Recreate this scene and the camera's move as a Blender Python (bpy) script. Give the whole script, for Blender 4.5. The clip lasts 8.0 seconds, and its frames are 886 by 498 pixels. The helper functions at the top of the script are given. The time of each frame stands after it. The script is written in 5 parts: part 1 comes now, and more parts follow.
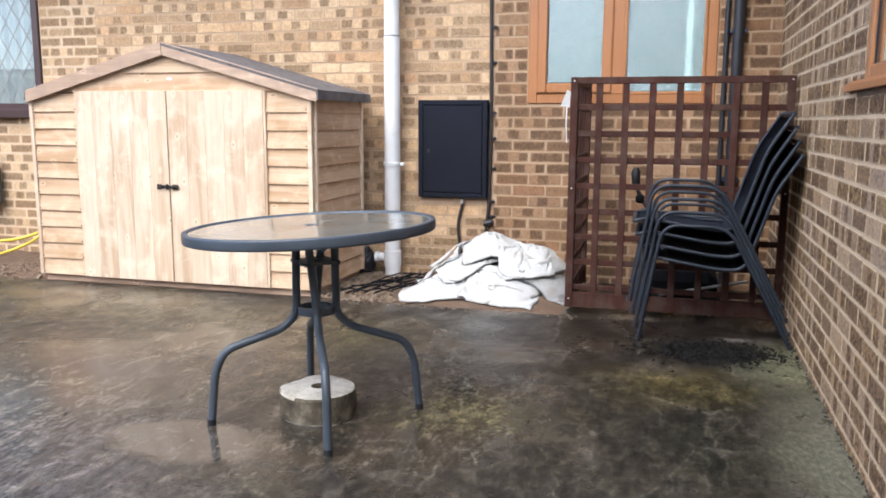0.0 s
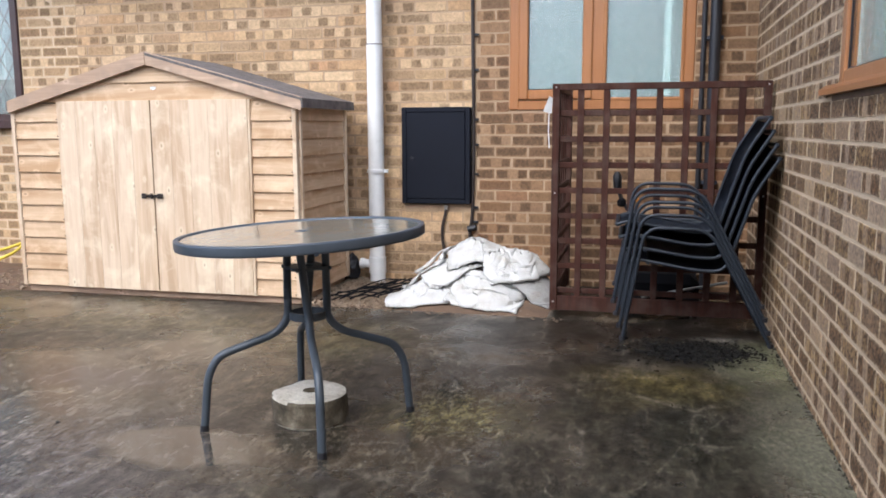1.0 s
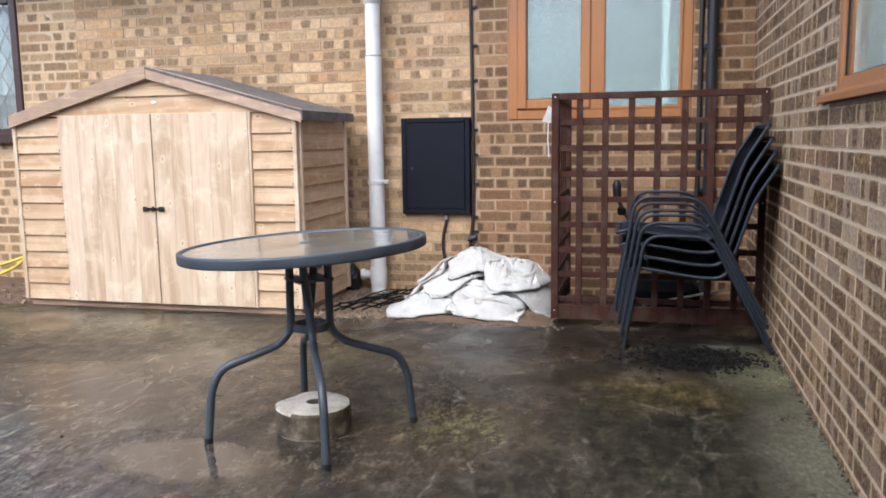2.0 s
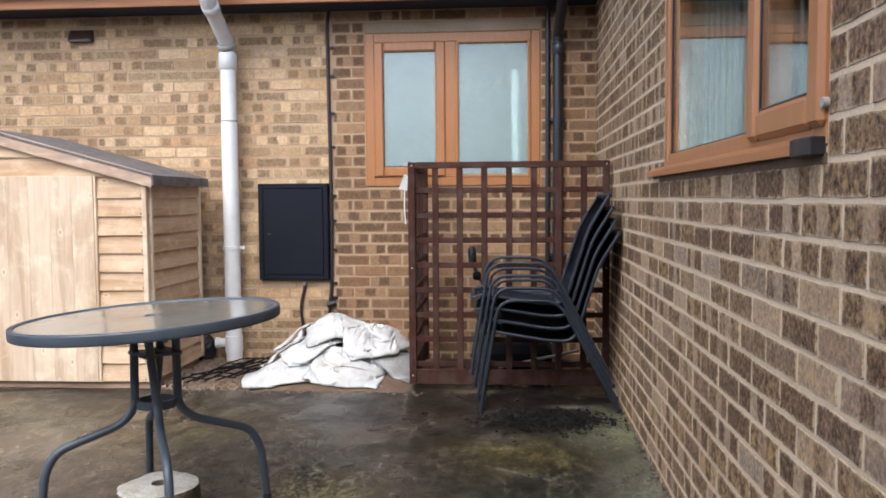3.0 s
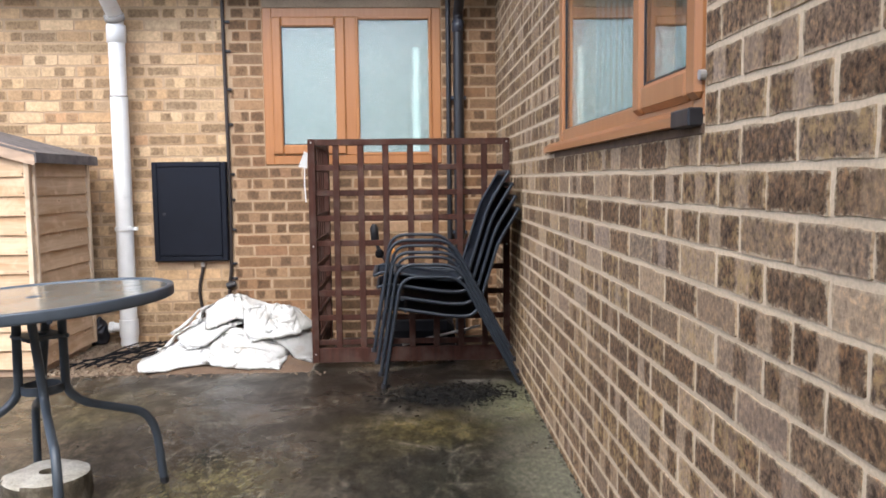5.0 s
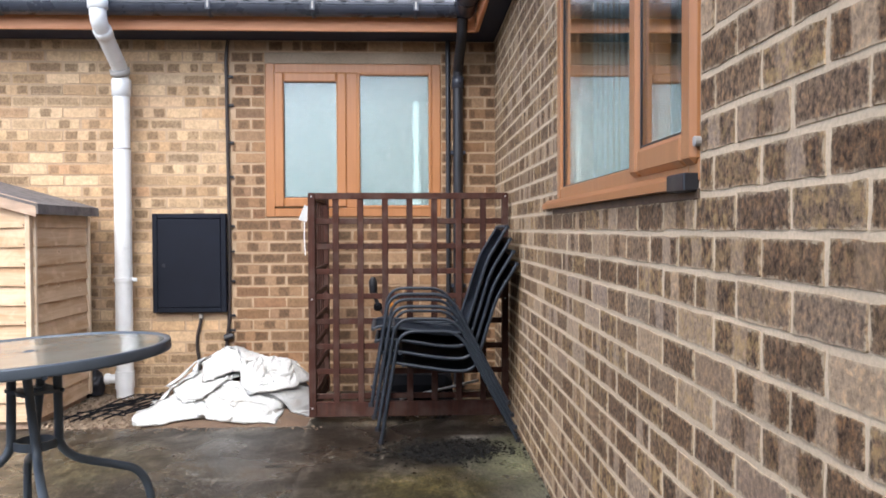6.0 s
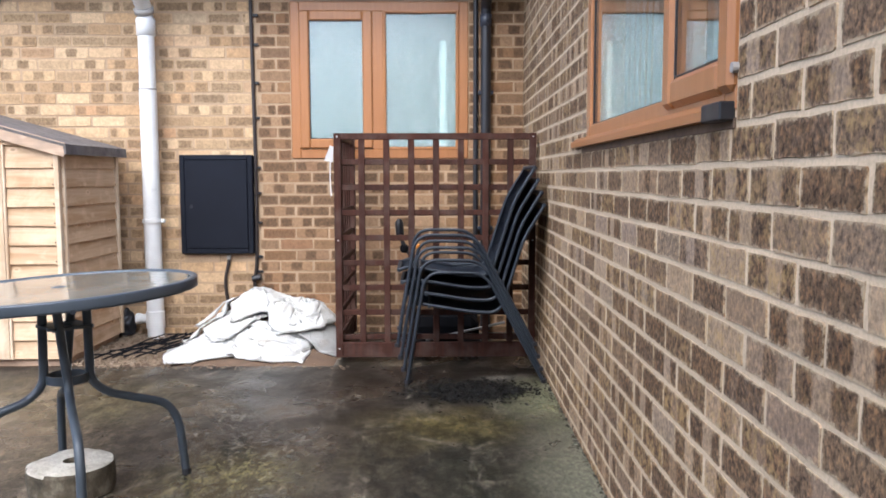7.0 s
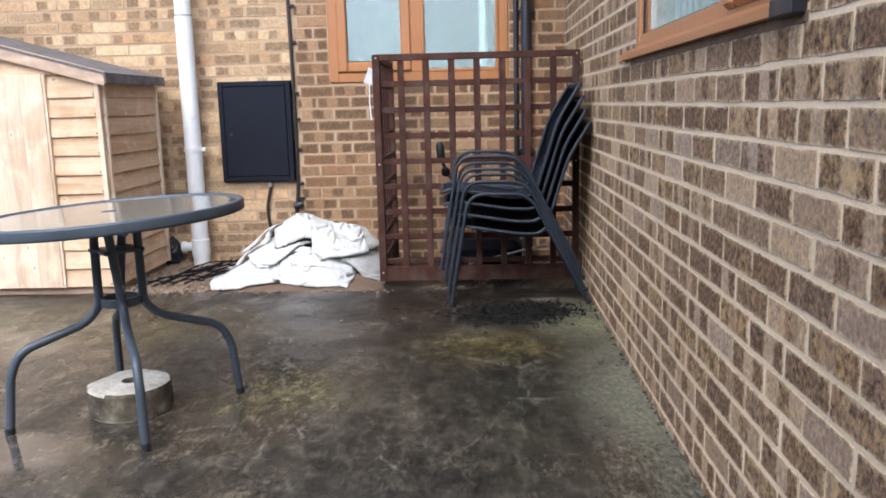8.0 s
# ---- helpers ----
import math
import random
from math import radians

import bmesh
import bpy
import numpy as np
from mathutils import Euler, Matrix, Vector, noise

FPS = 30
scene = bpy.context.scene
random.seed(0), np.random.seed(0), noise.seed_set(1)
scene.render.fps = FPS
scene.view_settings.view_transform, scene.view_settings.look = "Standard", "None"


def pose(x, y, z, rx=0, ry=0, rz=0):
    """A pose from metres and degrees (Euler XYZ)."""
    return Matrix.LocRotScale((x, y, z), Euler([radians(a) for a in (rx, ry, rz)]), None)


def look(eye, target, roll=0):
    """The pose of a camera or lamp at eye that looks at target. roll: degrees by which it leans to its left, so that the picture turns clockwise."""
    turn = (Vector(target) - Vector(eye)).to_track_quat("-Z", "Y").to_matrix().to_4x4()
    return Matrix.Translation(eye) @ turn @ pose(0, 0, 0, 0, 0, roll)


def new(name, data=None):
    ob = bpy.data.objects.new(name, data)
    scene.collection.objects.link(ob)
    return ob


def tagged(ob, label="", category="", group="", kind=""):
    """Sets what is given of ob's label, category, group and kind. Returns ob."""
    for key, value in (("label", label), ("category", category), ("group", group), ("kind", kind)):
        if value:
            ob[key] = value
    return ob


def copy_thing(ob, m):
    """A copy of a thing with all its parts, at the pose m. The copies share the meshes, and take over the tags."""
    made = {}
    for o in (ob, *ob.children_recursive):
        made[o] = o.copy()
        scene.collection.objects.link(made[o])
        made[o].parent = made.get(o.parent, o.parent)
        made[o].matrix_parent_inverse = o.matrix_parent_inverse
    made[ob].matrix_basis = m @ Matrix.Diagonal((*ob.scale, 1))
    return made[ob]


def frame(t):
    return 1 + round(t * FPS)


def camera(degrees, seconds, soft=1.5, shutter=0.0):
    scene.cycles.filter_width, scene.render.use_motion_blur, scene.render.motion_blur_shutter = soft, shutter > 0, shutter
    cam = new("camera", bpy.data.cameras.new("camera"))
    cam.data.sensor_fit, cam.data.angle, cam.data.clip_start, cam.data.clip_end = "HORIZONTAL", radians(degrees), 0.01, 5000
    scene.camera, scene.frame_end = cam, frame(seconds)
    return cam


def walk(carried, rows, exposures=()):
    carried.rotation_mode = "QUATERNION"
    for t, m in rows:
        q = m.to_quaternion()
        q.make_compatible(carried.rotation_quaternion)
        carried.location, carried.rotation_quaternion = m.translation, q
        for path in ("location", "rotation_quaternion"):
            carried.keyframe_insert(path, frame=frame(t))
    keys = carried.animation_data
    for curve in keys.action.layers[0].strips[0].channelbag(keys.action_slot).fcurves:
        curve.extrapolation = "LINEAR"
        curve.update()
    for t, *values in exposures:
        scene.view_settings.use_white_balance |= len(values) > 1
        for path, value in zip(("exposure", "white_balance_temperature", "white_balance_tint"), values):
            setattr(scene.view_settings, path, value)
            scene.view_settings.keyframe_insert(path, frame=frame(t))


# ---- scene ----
cam = camera(57.7, 8.0, soft=1.75)

PATH = [
    (0, (-0.611, -5.385, 1.063), (-1.137, -3.481, 0.749), 0.3),
    (0.5, (-0.63, -5.425, 1.053), (-1.088, -3.51, 0.706), 0.7),
    (1, (-0.631, -5.44, 1.059), (-1.109, -3.52, 0.763), -0.2),
    (1.2, (-0.628, -5.435, 1.059), (-1.127, -3.521, 0.762), -0.8),
    (2.3, (-0.636, -5.475, 1.073), (-1.08, -3.54, 0.839), -0.8),
    (2.5, (-0.629, -5.488, 1.087), (-0.975, -3.526, 0.911), -0.6),
    (3, (-0.601, -5.468, 1.092), (-0.746, -3.477, 0.968), -0.4),
    (3.5, (-0.592, -5.468, 1.08), (-0.573, -3.475, 0.908), -0.8),
    (4, (-0.577, -5.463, 1.062), (-0.5, -3.475, 0.859), -0.9),
    (5.5, (-0.576, -5.478, 1.082), (-0.486, -3.483, 0.964), -0.5),
    (6, (-0.574, -5.479, 1.094), (-0.484, -3.481, 1.045), -0.2),
    (6.5, (-0.564, -5.46, 1.088), (-0.483, -3.462, 1.053), -0.1),
    (7, (-0.567, -5.446, 1.065), (-0.546, -3.454, 0.883), -0.1),
    (7.5, (-0.573, -5.44, 1.05), (-0.571, -3.461, 0.766), -0.6),
    (8, (-0.603, -5.42, 1.024), (-0.674, -3.452, 0.67), -1.4),
]
walk(cam, [(t, look(eye, target, roll)) for t, eye, target, roll in PATH],
     exposures=[(0, 1.73, 5750, 6), (0.5, 1.43, 5800, 6), (1.2, 1.50, 5800, 6), (2.5, 1.45, 5800, 6), (3, 1.50, 5900, 6), (4, 1.67, 6050, 6), (6.5, 1.88, 5850, 6), (8, 1.76, 5650, 6)])

# ---- light ----
world = bpy.data.worlds.new("sky")
scene.world = world
world.use_nodes = True
wn = world.node_tree.nodes
sky = wn.new("ShaderNodeTexSky")
sky.sky_type = "NISHITA"
sky.sun_disc = False
sky.sun_elevation = radians(50)
sky.sun_rotation = radians(200)
sky.air_density, sky.dust_density, sky.ozone_density = 0.5, 2.6, 0.2
world.node_tree.links.new(sky.outputs["Color"], wn["Background"].inputs["Color"])
wn["Background"].inputs["Strength"].default_value = 0.15

sun = new("sun", bpy.data.lights.new("sun", "SUN"))
sun.data.energy = 0.75
sun.data.angle = radians(95)
sun.data.color = (1.0, 0.96, 0.90)
sun.matrix_world = look((-1.6, -4.4, 5.5), (0, 0, 0))


# ---- material helpers ----
def node_mat(name):
    m = bpy.data.materials.new(name)
    m.use_nodes = True
    nt = m.node_tree
    return m, nt, nt.nodes["Principled BSDF"]


def add(nt, kind, **inputs):
    n = nt.nodes.new(kind)
    for key, value in inputs.items():
        n.inputs[key.replace("_", " ")].default_value = value
    return n


def ramp(nt, fac, stops, mode="LINEAR"):
    n = nt.nodes.new("ShaderNodeValToRGB")
    n.color_ramp.interpolation = mode
    els = n.color_ramp.elements
    while len(els) < len(stops):
        els.new(0.5)
    for e, (p, c) in zip(els, stops):
        e.position = p
        e.color = (*c, 1) if len(c) == 3 else c
    nt.links.new(fac, n.inputs["Fac"])
    return n.outputs["Color"]


def grey(v):
    return (v, v, v)


def mix(nt, fac, a, b, mode="MIX"):
    n = nt.nodes.new("ShaderNodeMix")
    n.data_type, n.blend_type = "RGBA", mode
    for sock, val in ((n.inputs[0], fac), (n.inputs[6], a), (n.inputs[7], b)):
        if hasattr(val, "links"):
            nt.links.new(val, sock)
        elif isinstance(val, (int, float)):
            sock.default_value = val
        else:
            sock.default_value = (*val, 1)
    return n.outputs[2]


def maths(nt, op, a, b=0.0, clamp=False):
    n = nt.nodes.new("ShaderNodeMath")
    n.operation, n.use_clamp = op, clamp
    for sock, val in zip(n.inputs, (a, b)):
        if hasattr(val, "links"):
            nt.links.new(val, sock)
        else:
            sock.default_value = val
    return n.outputs[0]


def noise_tex(nt, vec, scale, detail=4.0, rough=0.55, dist=0.0):
    n = add(nt, "ShaderNodeTexNoise", Scale=scale, Detail=detail, Roughness=rough, Distortion=dist)
    nt.links.new(vec, n.inputs["Vector"])
    return n.outputs["Fac"]


def coords(nt, random_from="object", stretch=(1, 1, 1), spread=23.0):
    """Object coordinates in metres, shifted by a random amount for each object or island."""
    tc = nt.nodes.new("ShaderNodeTexCoord")
    mp = nt.nodes.new("ShaderNodeMapping")
    mp.inputs["Scale"].default_value = stretch
    if random_from == "island":
        r = nt.nodes.new("ShaderNodeNewGeometry").outputs["Random Per Island"]
    else:
        r = nt.nodes.new("ShaderNodeObjectInfo").outputs["Random"]
    vm = nt.nodes.new("ShaderNodeVectorMath")
    vm.operation = "ADD"
    nt.links.new(tc.outputs["Object"], vm.inputs[0])
    nt.links.new(maths(nt, "MULTIPLY", r, spread), vm.inputs[1])
    nt.links.new(vm.outputs[0], mp.inputs["Vector"])
    return mp.outputs["Vector"], r


def bump(nt, bsdf, height, strength=0.3, distance=0.004):
    b = add(nt, "ShaderNodeBump", Strength=strength, Distance=distance)
    nt.links.new(height, b.inputs["Height"])
    nt.links.new(b.outputs["Normal"], bsdf.inputs["Normal"])
    return b


def plain(name, colour, rough=0.5, metal=0.0, var=0.25, scale=9.0, grain=160.0, relief=0.15, spec=0.5):
    """A painted, plastic or metal surface with soft stains and a fine grain."""
    m, nt, b = node_mat(name)
    v, r = coords(nt)
    big, fine = noise_tex(nt, v, scale, 5), noise_tex(nt, v, grain, 3)
    lo = tuple(c * (1 - var) for c in colour)
    hi = tuple(min(1, c * (1 + var * 0.6)) for c in colour)
    col = ramp(nt, big, [(0.3, lo), (0.7, hi)])
    col = mix(nt, 0.25, col, ramp(nt, fine, [(0.3, lo), (0.7, hi)]))
    nt.links.new(col, b.inputs["Base Color"])
    rr = ramp(nt, big, [(0.3, grey(max(0.03, rough - 0.1))), (0.7, grey(min(1, rough + 0.1)))])
    nt.links.new(rr, b.inputs["Roughness"])
    b.inputs["Metallic"].default_value = metal
    b.inputs["Specular IOR Level"].default_value = spec
    if relief:
        bump(nt, b, fine, relief, 0.002)
    return m


def wood(name, light, dark, axis, rough=0.6, knots=True, grey_wear=0.0, stripe=None):
    """Sawn timber with grain along one axis, knots and weathering; each board differs."""
    m, nt, b = node_mat(name)
    st = [22.0, 22.0, 22.0]
    st[axis] = 1.1
    v, r = coords(nt, stretch=tuple(st))
    g = noise_tex(nt, v, 2.2, 5, 0.6, 0.6)
    v2, _ = coords(nt)
    blot = noise_tex(nt, v2, 4.0, 3)
    col = ramp(nt, g, [(0.3, dark), (0.5, tuple((a + c) / 2 for a, c in zip(light, dark))), (0.62, light)])
    tone = maths(nt, "ADD", maths(nt, "MULTIPLY", r, 0.5), maths(nt, "MULTIPLY", blot, 0.5))
    col = mix(nt, 0.38, col, ramp(nt, tone, [(0.25, dark), (0.75, light)]))
    if stripe:
        ss = [10.0, 10.0, 10.0]
        ss[axis] = 1.1
        vs, _ = coords(nt, stretch=tuple(ss), spread=57.0)
        col = mix(nt, ramp(nt, noise_tex(nt, vs, 1.0, 4, 0.6, 0.3), [(0.47, grey(0)), (0.63, grey(0.8))]), col, stripe)
        vb, _ = coords(nt, spread=71.0)
        pale = tuple(min(0.9, c * 1.25 + 0.05) for c in light)
        col = mix(nt, ramp(nt, noise_tex(nt, vb, 5.0, 6, 0.65, 0.5), [(0.50, grey(0)), (0.70, grey(0.5))]), col, pale)
    if knots:
        ks = [11.0, 11.0, 11.0]
        ks[axis] = 6.5
        vk, _ = coords(nt, stretch=tuple(ks))
        vo = add(nt, "ShaderNodeTexVoronoi", Scale=1.0, Randomness=1.0)
        nt.links.new(vk, vo.inputs["Vector"])
        halo = ramp(nt, vo.outputs["Distance"], [(0.04, grey(0)), (0.12, grey(0.35)), (0.22, grey(0))])
        col = mix(nt, halo, col, tuple(min(0.9, c * 1.3 + 0.06) for c in light))
        k = ramp(nt, vo.outputs["Distance"], [(0.05, grey(1)), (0.10, grey(0))])
        col = mix(nt, maths(nt, "MULTIPLY", k, 0.65), col, tuple(c * 0.6 for c in dark))
    if grey_wear:
        w = ramp(nt, noise_tex(nt, v2, 9.0, 5), [(0.45, grey(0)), (0.7, grey(grey_wear))])
        col = mix(nt, w, col, (0.22, 0.18, 0.15))
    nt.links.new(col, b.inputs["Base Color"])
    b.inputs["Roughness"].default_value = rough
    bump(nt, b, g, 0.25, 0.002)
    return m


def brick_mat(name, random_from, stops, dark, kiss, rounded, grain, flecks, wide=0.036, pale=0.26, smear=None, ochre=0.0):
    """Fired brick: each brick its own tone, with the burnt and pale bands left by stacking in the kiln and a dragged face."""
    m, nt, b = node_mat(name)
    v, r = coords(nt, random_from, spread=41.0)
    rs = [maths(nt, "FRACT", maths(nt, "MULTIPLY", r, k)) for k in (17.31, 53.77, 91.13)]
    col = ramp(nt, r, stops)
    place, half = (nt.nodes.new("ShaderNodeUVMap") for _ in range(2))
    place.uv_map, half.uv_map = "place", "half"
    sp, sh = (nt.nodes.new("ShaderNodeSeparateXYZ") for _ in range(2))
    nt.links.new(place.outputs[0], sp.inputs[0])
    nt.links.new(half.outputs[0], sh.inputs[0])
    mid = noise_tex(nt, v, 30.0, 5, 0.65)
    vg, _ = coords(nt, random_from, stretch=(1.0, 1.0, 0.8), spread=41.0)
    fine = noise_tex(nt, vg, grain, 5, 0.68, 0.3)
    wob = maths(nt, "MULTIPLY", maths(nt, "SUBTRACT", mid, 0.5), 0.030)
    centre = maths(nt, "MULTIPLY", maths(nt, "SUBTRACT", rs[1], 0.5), 0.05)
    off = maths(nt, "ADD", maths(nt, "ABSOLUTE", maths(nt, "SUBTRACT", sp.outputs[0], centre)), wob)
    inner = ramp(nt, maths(nt, "MULTIPLY", off, 10.0), [(wide * 10 - 0.05, grey(1)), (wide * 10 + 0.05, grey(0))])
    ends = ramp(nt, rs[0], [(0.0, grey(0.95)), (pale, grey(0.0)), (0.42, grey(1.0)), (0.74, grey(0.12)), (0.90, grey(0.6))], "CONSTANT")
    core = ramp(nt, rs[0], [(0.0, grey(0.95)), (pale, grey(0.05)), (0.42, grey(0.08)), (0.74, grey(1.0)), (0.90, grey(0.5))], "CONSTANT")
    burnt = mix(nt, inner, ends, core)
    du = maths(nt, "ADD", maths(nt, "SUBTRACT", sh.outputs[0], maths(nt, "ABSOLUTE", sp.outputs[0])), wob)
    dv = maths(nt, "ADD", maths(nt, "SUBTRACT", 0.032, maths(nt, "ABSOLUTE", sp.outputs[1])), wob)
    inset = maths(nt, "MULTIPLY", maths(nt, "DIVIDE", du, 0.014, True), maths(nt, "DIVIDE", dv, 0.012, True))
    burnt = maths(nt, "MULTIPLY", burnt, maths(nt, "ADD", maths(nt, "MULTIPLY", inset, rounded), 1.0 - rounded))
    burnt = maths(nt, "MULTIPLY", burnt, ramp(nt, mid, [(0.30, grey(0.55)), (0.55, grey(1.0))]))
    lit = maths(nt, "MULTIPLY", maths(nt, "SUBTRACT", 1.0, burnt), ramp(nt, rs[2], [(0.35, grey(0)), (0.8, grey(0.55))]))
    col = mix(nt, lit, col, kiss)
    col = mix(nt, maths(nt, "MULTIPLY", burnt, ramp(nt, rs[2], [(0.0, grey(0.68)), (0.6, grey(0.97))])), col, dark)
    col = mix(nt, 0.5, col, ramp(nt, mid, [(0.30, grey(0.55)), (0.66, grey(1.15))]), "MULTIPLY")
    speck = ramp(nt, fine, [(p, c) for p, c in flecks])
    col = mix(nt, maths(nt, "ADD", maths(nt, "MULTIPLY", burnt, 0.55), 0.45), col, speck, "MULTIPLY")
    if ochre:
        blotch = ramp(nt, noise_tex(nt, v, 42.0, 6, 0.7), [(0.47, grey(0)), (0.62, grey(ochre))])
        some = ramp(nt, maths(nt, "FRACT", maths(nt, "MULTIPLY", r, 137.9)), [(0.45, grey(0.12)), (0.85, grey(1.0))])
        col = mix(nt, maths(nt, "MULTIPLY", blotch, some), col, (0.50, 0.33, 0.14))
    if smear:
        edge = maths(nt, "MINIMUM", maths(nt, "SUBTRACT", sh.outputs[0], maths(nt, "ABSOLUTE", sp.outputs[0])), maths(nt, "SUBTRACT", 0.0322, maths(nt, "ABSOLUTE", sp.outputs[1])))
        edge = maths(nt, "ADD", edge, maths(nt, "MULTIPLY", maths(nt, "SUBTRACT", noise_tex(nt, v, 55.0, 6, 0.75), 0.5), 0.045))
        col = mix(nt, ramp(nt, maths(nt, "MULTIPLY", edge, 50.0), [(0.0, grey(0.75)), (0.28, grey(0))]), col, smear)
    nt.links.new(col, b.inputs["Base Color"])
    b.inputs["Roughness"].default_value = 0.9
    b.inputs["Specular IOR Level"].default_value = 0.2
    bump(nt, b, maths(nt, "ADD", fine, mid), 0.55, 0.005)
    return m


def mortar_mat(name, colour):
    m, nt, b = node_mat(name)
    v, r = coords(nt)
    big, fine = noise_tex(nt, v, 2.5, 5), noise_tex(nt, v, 120.0, 4)
    col = ramp(nt, big, [(0.3, tuple(c * 0.72 for c in colour)), (0.7, colour)])
    col = mix(nt, 0.5, col, ramp(nt, fine, [(0.3, grey(0.6)), (0.6, grey(1))]), "MULTIPLY")
    nt.links.new(col, b.inputs["Base Color"])
    b.inputs["Roughness"].default_value = 0.95
    bump(nt, b, fine, 0.5, 0.003)
    return m


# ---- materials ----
# The back wall's light falloff is put into paler BUFF and darker, redder russet.
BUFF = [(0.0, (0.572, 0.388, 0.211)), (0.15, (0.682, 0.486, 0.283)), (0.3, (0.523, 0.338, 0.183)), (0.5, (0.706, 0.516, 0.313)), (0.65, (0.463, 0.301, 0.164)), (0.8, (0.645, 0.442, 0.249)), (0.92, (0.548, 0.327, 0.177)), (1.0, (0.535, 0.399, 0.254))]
RUSSET_SHADED = [(0.0, (0.311, 0.186, 0.096)), (0.15, (0.372, 0.231, 0.128)), (0.3, (0.284, 0.162, 0.083)), (0.5, (0.385, 0.246, 0.143)), (0.65, (0.253, 0.143, 0.075)), (0.8, (0.353, 0.210, 0.113)), (0.92, (0.298, 0.156, 0.081)), (1.0, (0.292, 0.191, 0.116))]
BROWN = [(0.0, (0.269, 0.179, 0.109)), (0.16, (0.386, 0.276, 0.182)), (0.3, (0.244, 0.161, 0.099)), (0.44, (0.361, 0.271, 0.198)), (0.58, (0.311, 0.216, 0.135)), (0.7, (0.32, 0.240, 0.182)), (0.84, (0.260, 0.175, 0.109)), (1.0, (0.378, 0.294, 0.213))]
BUFF_FLECK = [(0.34, (0.62, 0.60, 0.58)), (0.52, (1.0, 1.0, 1.0)), (0.66, (1.18, 1.16, 1.12))]
BROWN_FLECK = [(0.39, (0.32, 0.30, 0.29)), (0.48, (0.88, 0.86, 0.84)), (0.55, (1.22, 1.14, 1.04)), (0.64, (2.1, 1.80, 1.42))]
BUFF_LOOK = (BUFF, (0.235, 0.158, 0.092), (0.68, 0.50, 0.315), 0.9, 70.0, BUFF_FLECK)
RUSSET_SHADED_LOOK = (RUSSET_SHADED, (0.120, 0.075, 0.044), (0.44, 0.295, 0.178), 0.85, 70.0, BUFF_FLECK)
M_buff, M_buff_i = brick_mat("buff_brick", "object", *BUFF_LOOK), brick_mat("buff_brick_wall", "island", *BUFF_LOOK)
M_russet_shaded, M_russet_shaded_i = brick_mat("russet_shaded_brick", "object", *RUSSET_SHADED_LOOK), brick_mat("russet_shaded_brick_wall", "island", *RUSSET_SHADED_LOOK)
BROWN_LOOK = (BROWN, (0.108, 0.066, 0.038), (0.48, 0.355, 0.232), 0.25, 95.0, BROWN_FLECK, 0.030, 0.33, (0.50, 0.385, 0.25), 0.6)
M_brown = brick_mat("brown_brick", "object", *BROWN_LOOK)
M_brown_i = brick_mat("brown_brick_wall", "island", *BROWN_LOOK)
M_mortar_b = mortar_mat("warm_mortar", (0.54, 0.385, 0.245))
M_mortar_e = mortar_mat("pale_mortar", (0.72, 0.56, 0.375))
M_wall_far = mortar_mat("plain_brown_wall", (0.24, 0.17, 0.12))
M_render = mortar_mat("grey_concrete", (0.40, 0.31, 0.22))
M_oak = wood("oak_foil", (0.40, 0.180, 0.068), (0.335, 0.143, 0.051), 2, 0.38, knots=False)
M_oak_x = wood("oak_foil_level", (0.40, 0.180, 0.068), (0.335, 0.143, 0.051), 0, 0.38, knots=False)
M_pine_x = wood("pine_level", (0.66, 0.485, 0.315), (0.50, 0.33, 0.19), 0, 0.7, stripe=(0.42, 0.25, 0.12))
M_pine_y = wood("pine_deep", (0.66, 0.45, 0.26), (0.46, 0.28, 0.14), 1, 0.7)
M_pine_z = wood("pine_upright", (0.74, 0.595, 0.435), (0.61, 0.45, 0.295), 2, 0.7, stripe=(0.47, 0.315, 0.19))
M_barge = wood("weathered_pine", (0.56, 0.40, 0.28), (0.36, 0.245, 0.165), 0, 0.8, grey_wear=0.35)
M_trellis = wood("red_brown_stain", (0.066, 0.022, 0.013), (0.026, 0.010, 0.007), 2, 0.75, knots=False, grey_wear=0.18)
M_trellis.node_tree.nodes["Principled BSDF"].inputs["Specular IOR Level"].default_value = 0.25
M_fascia = wood("fascia_stain", (0.62, 0.27, 0.115), (0.46, 0.18, 0.07), 0, 0.5, knots=False)
M_felt = plain("roof_felt", (0.17, 0.15, 0.14), 0.95, var=0.5, scale=14, grain=200, relief=1.0, spec=0.2)
M_white_pipe = plain("white_upvc", (0.80, 0.80, 0.78), 0.35, var=0.10, relief=0.02)
M_rubber = plain("grey_rubber", (0.38, 0.36, 0.33), 0.7)
M_black = plain("black_plastic", (0.018, 0.018, 0.022), 0.4, relief=0.05)
M_black_paint = plain("black_cabinet_paint", (0.010, 0.012, 0.019), 0.6, relief=0.08, spec=0.15)
M_matt = plain("matt_black_plastic", (0.010, 0.010, 0.012), 0.9, spec=0.1)
M_gutter = plain("black_gutter", (0.042, 0.047, 0.064), 0.32, relief=0.03)
M_cable = plain("cable_sheath", (0.03, 0.022, 0.02), 0.5)
M_steel = plain("painted_steel", (0.068, 0.083, 0.102), 0.40, metal=0.15, var=0.2, relief=0.05)
M_tube = plain("slate_painted_tube", (0.024, 0.030, 0.040), 0.42, metal=0.15, var=0.25, relief=0.05, spec=0.35)
M_sling = plain("dark_textilene", (0.030, 0.039, 0.058), 0.7, grain=420, relief=0.5)
M_iron = plain("rusty_iron", (0.05, 0.042, 0.038), 0.55, metal=0.6)
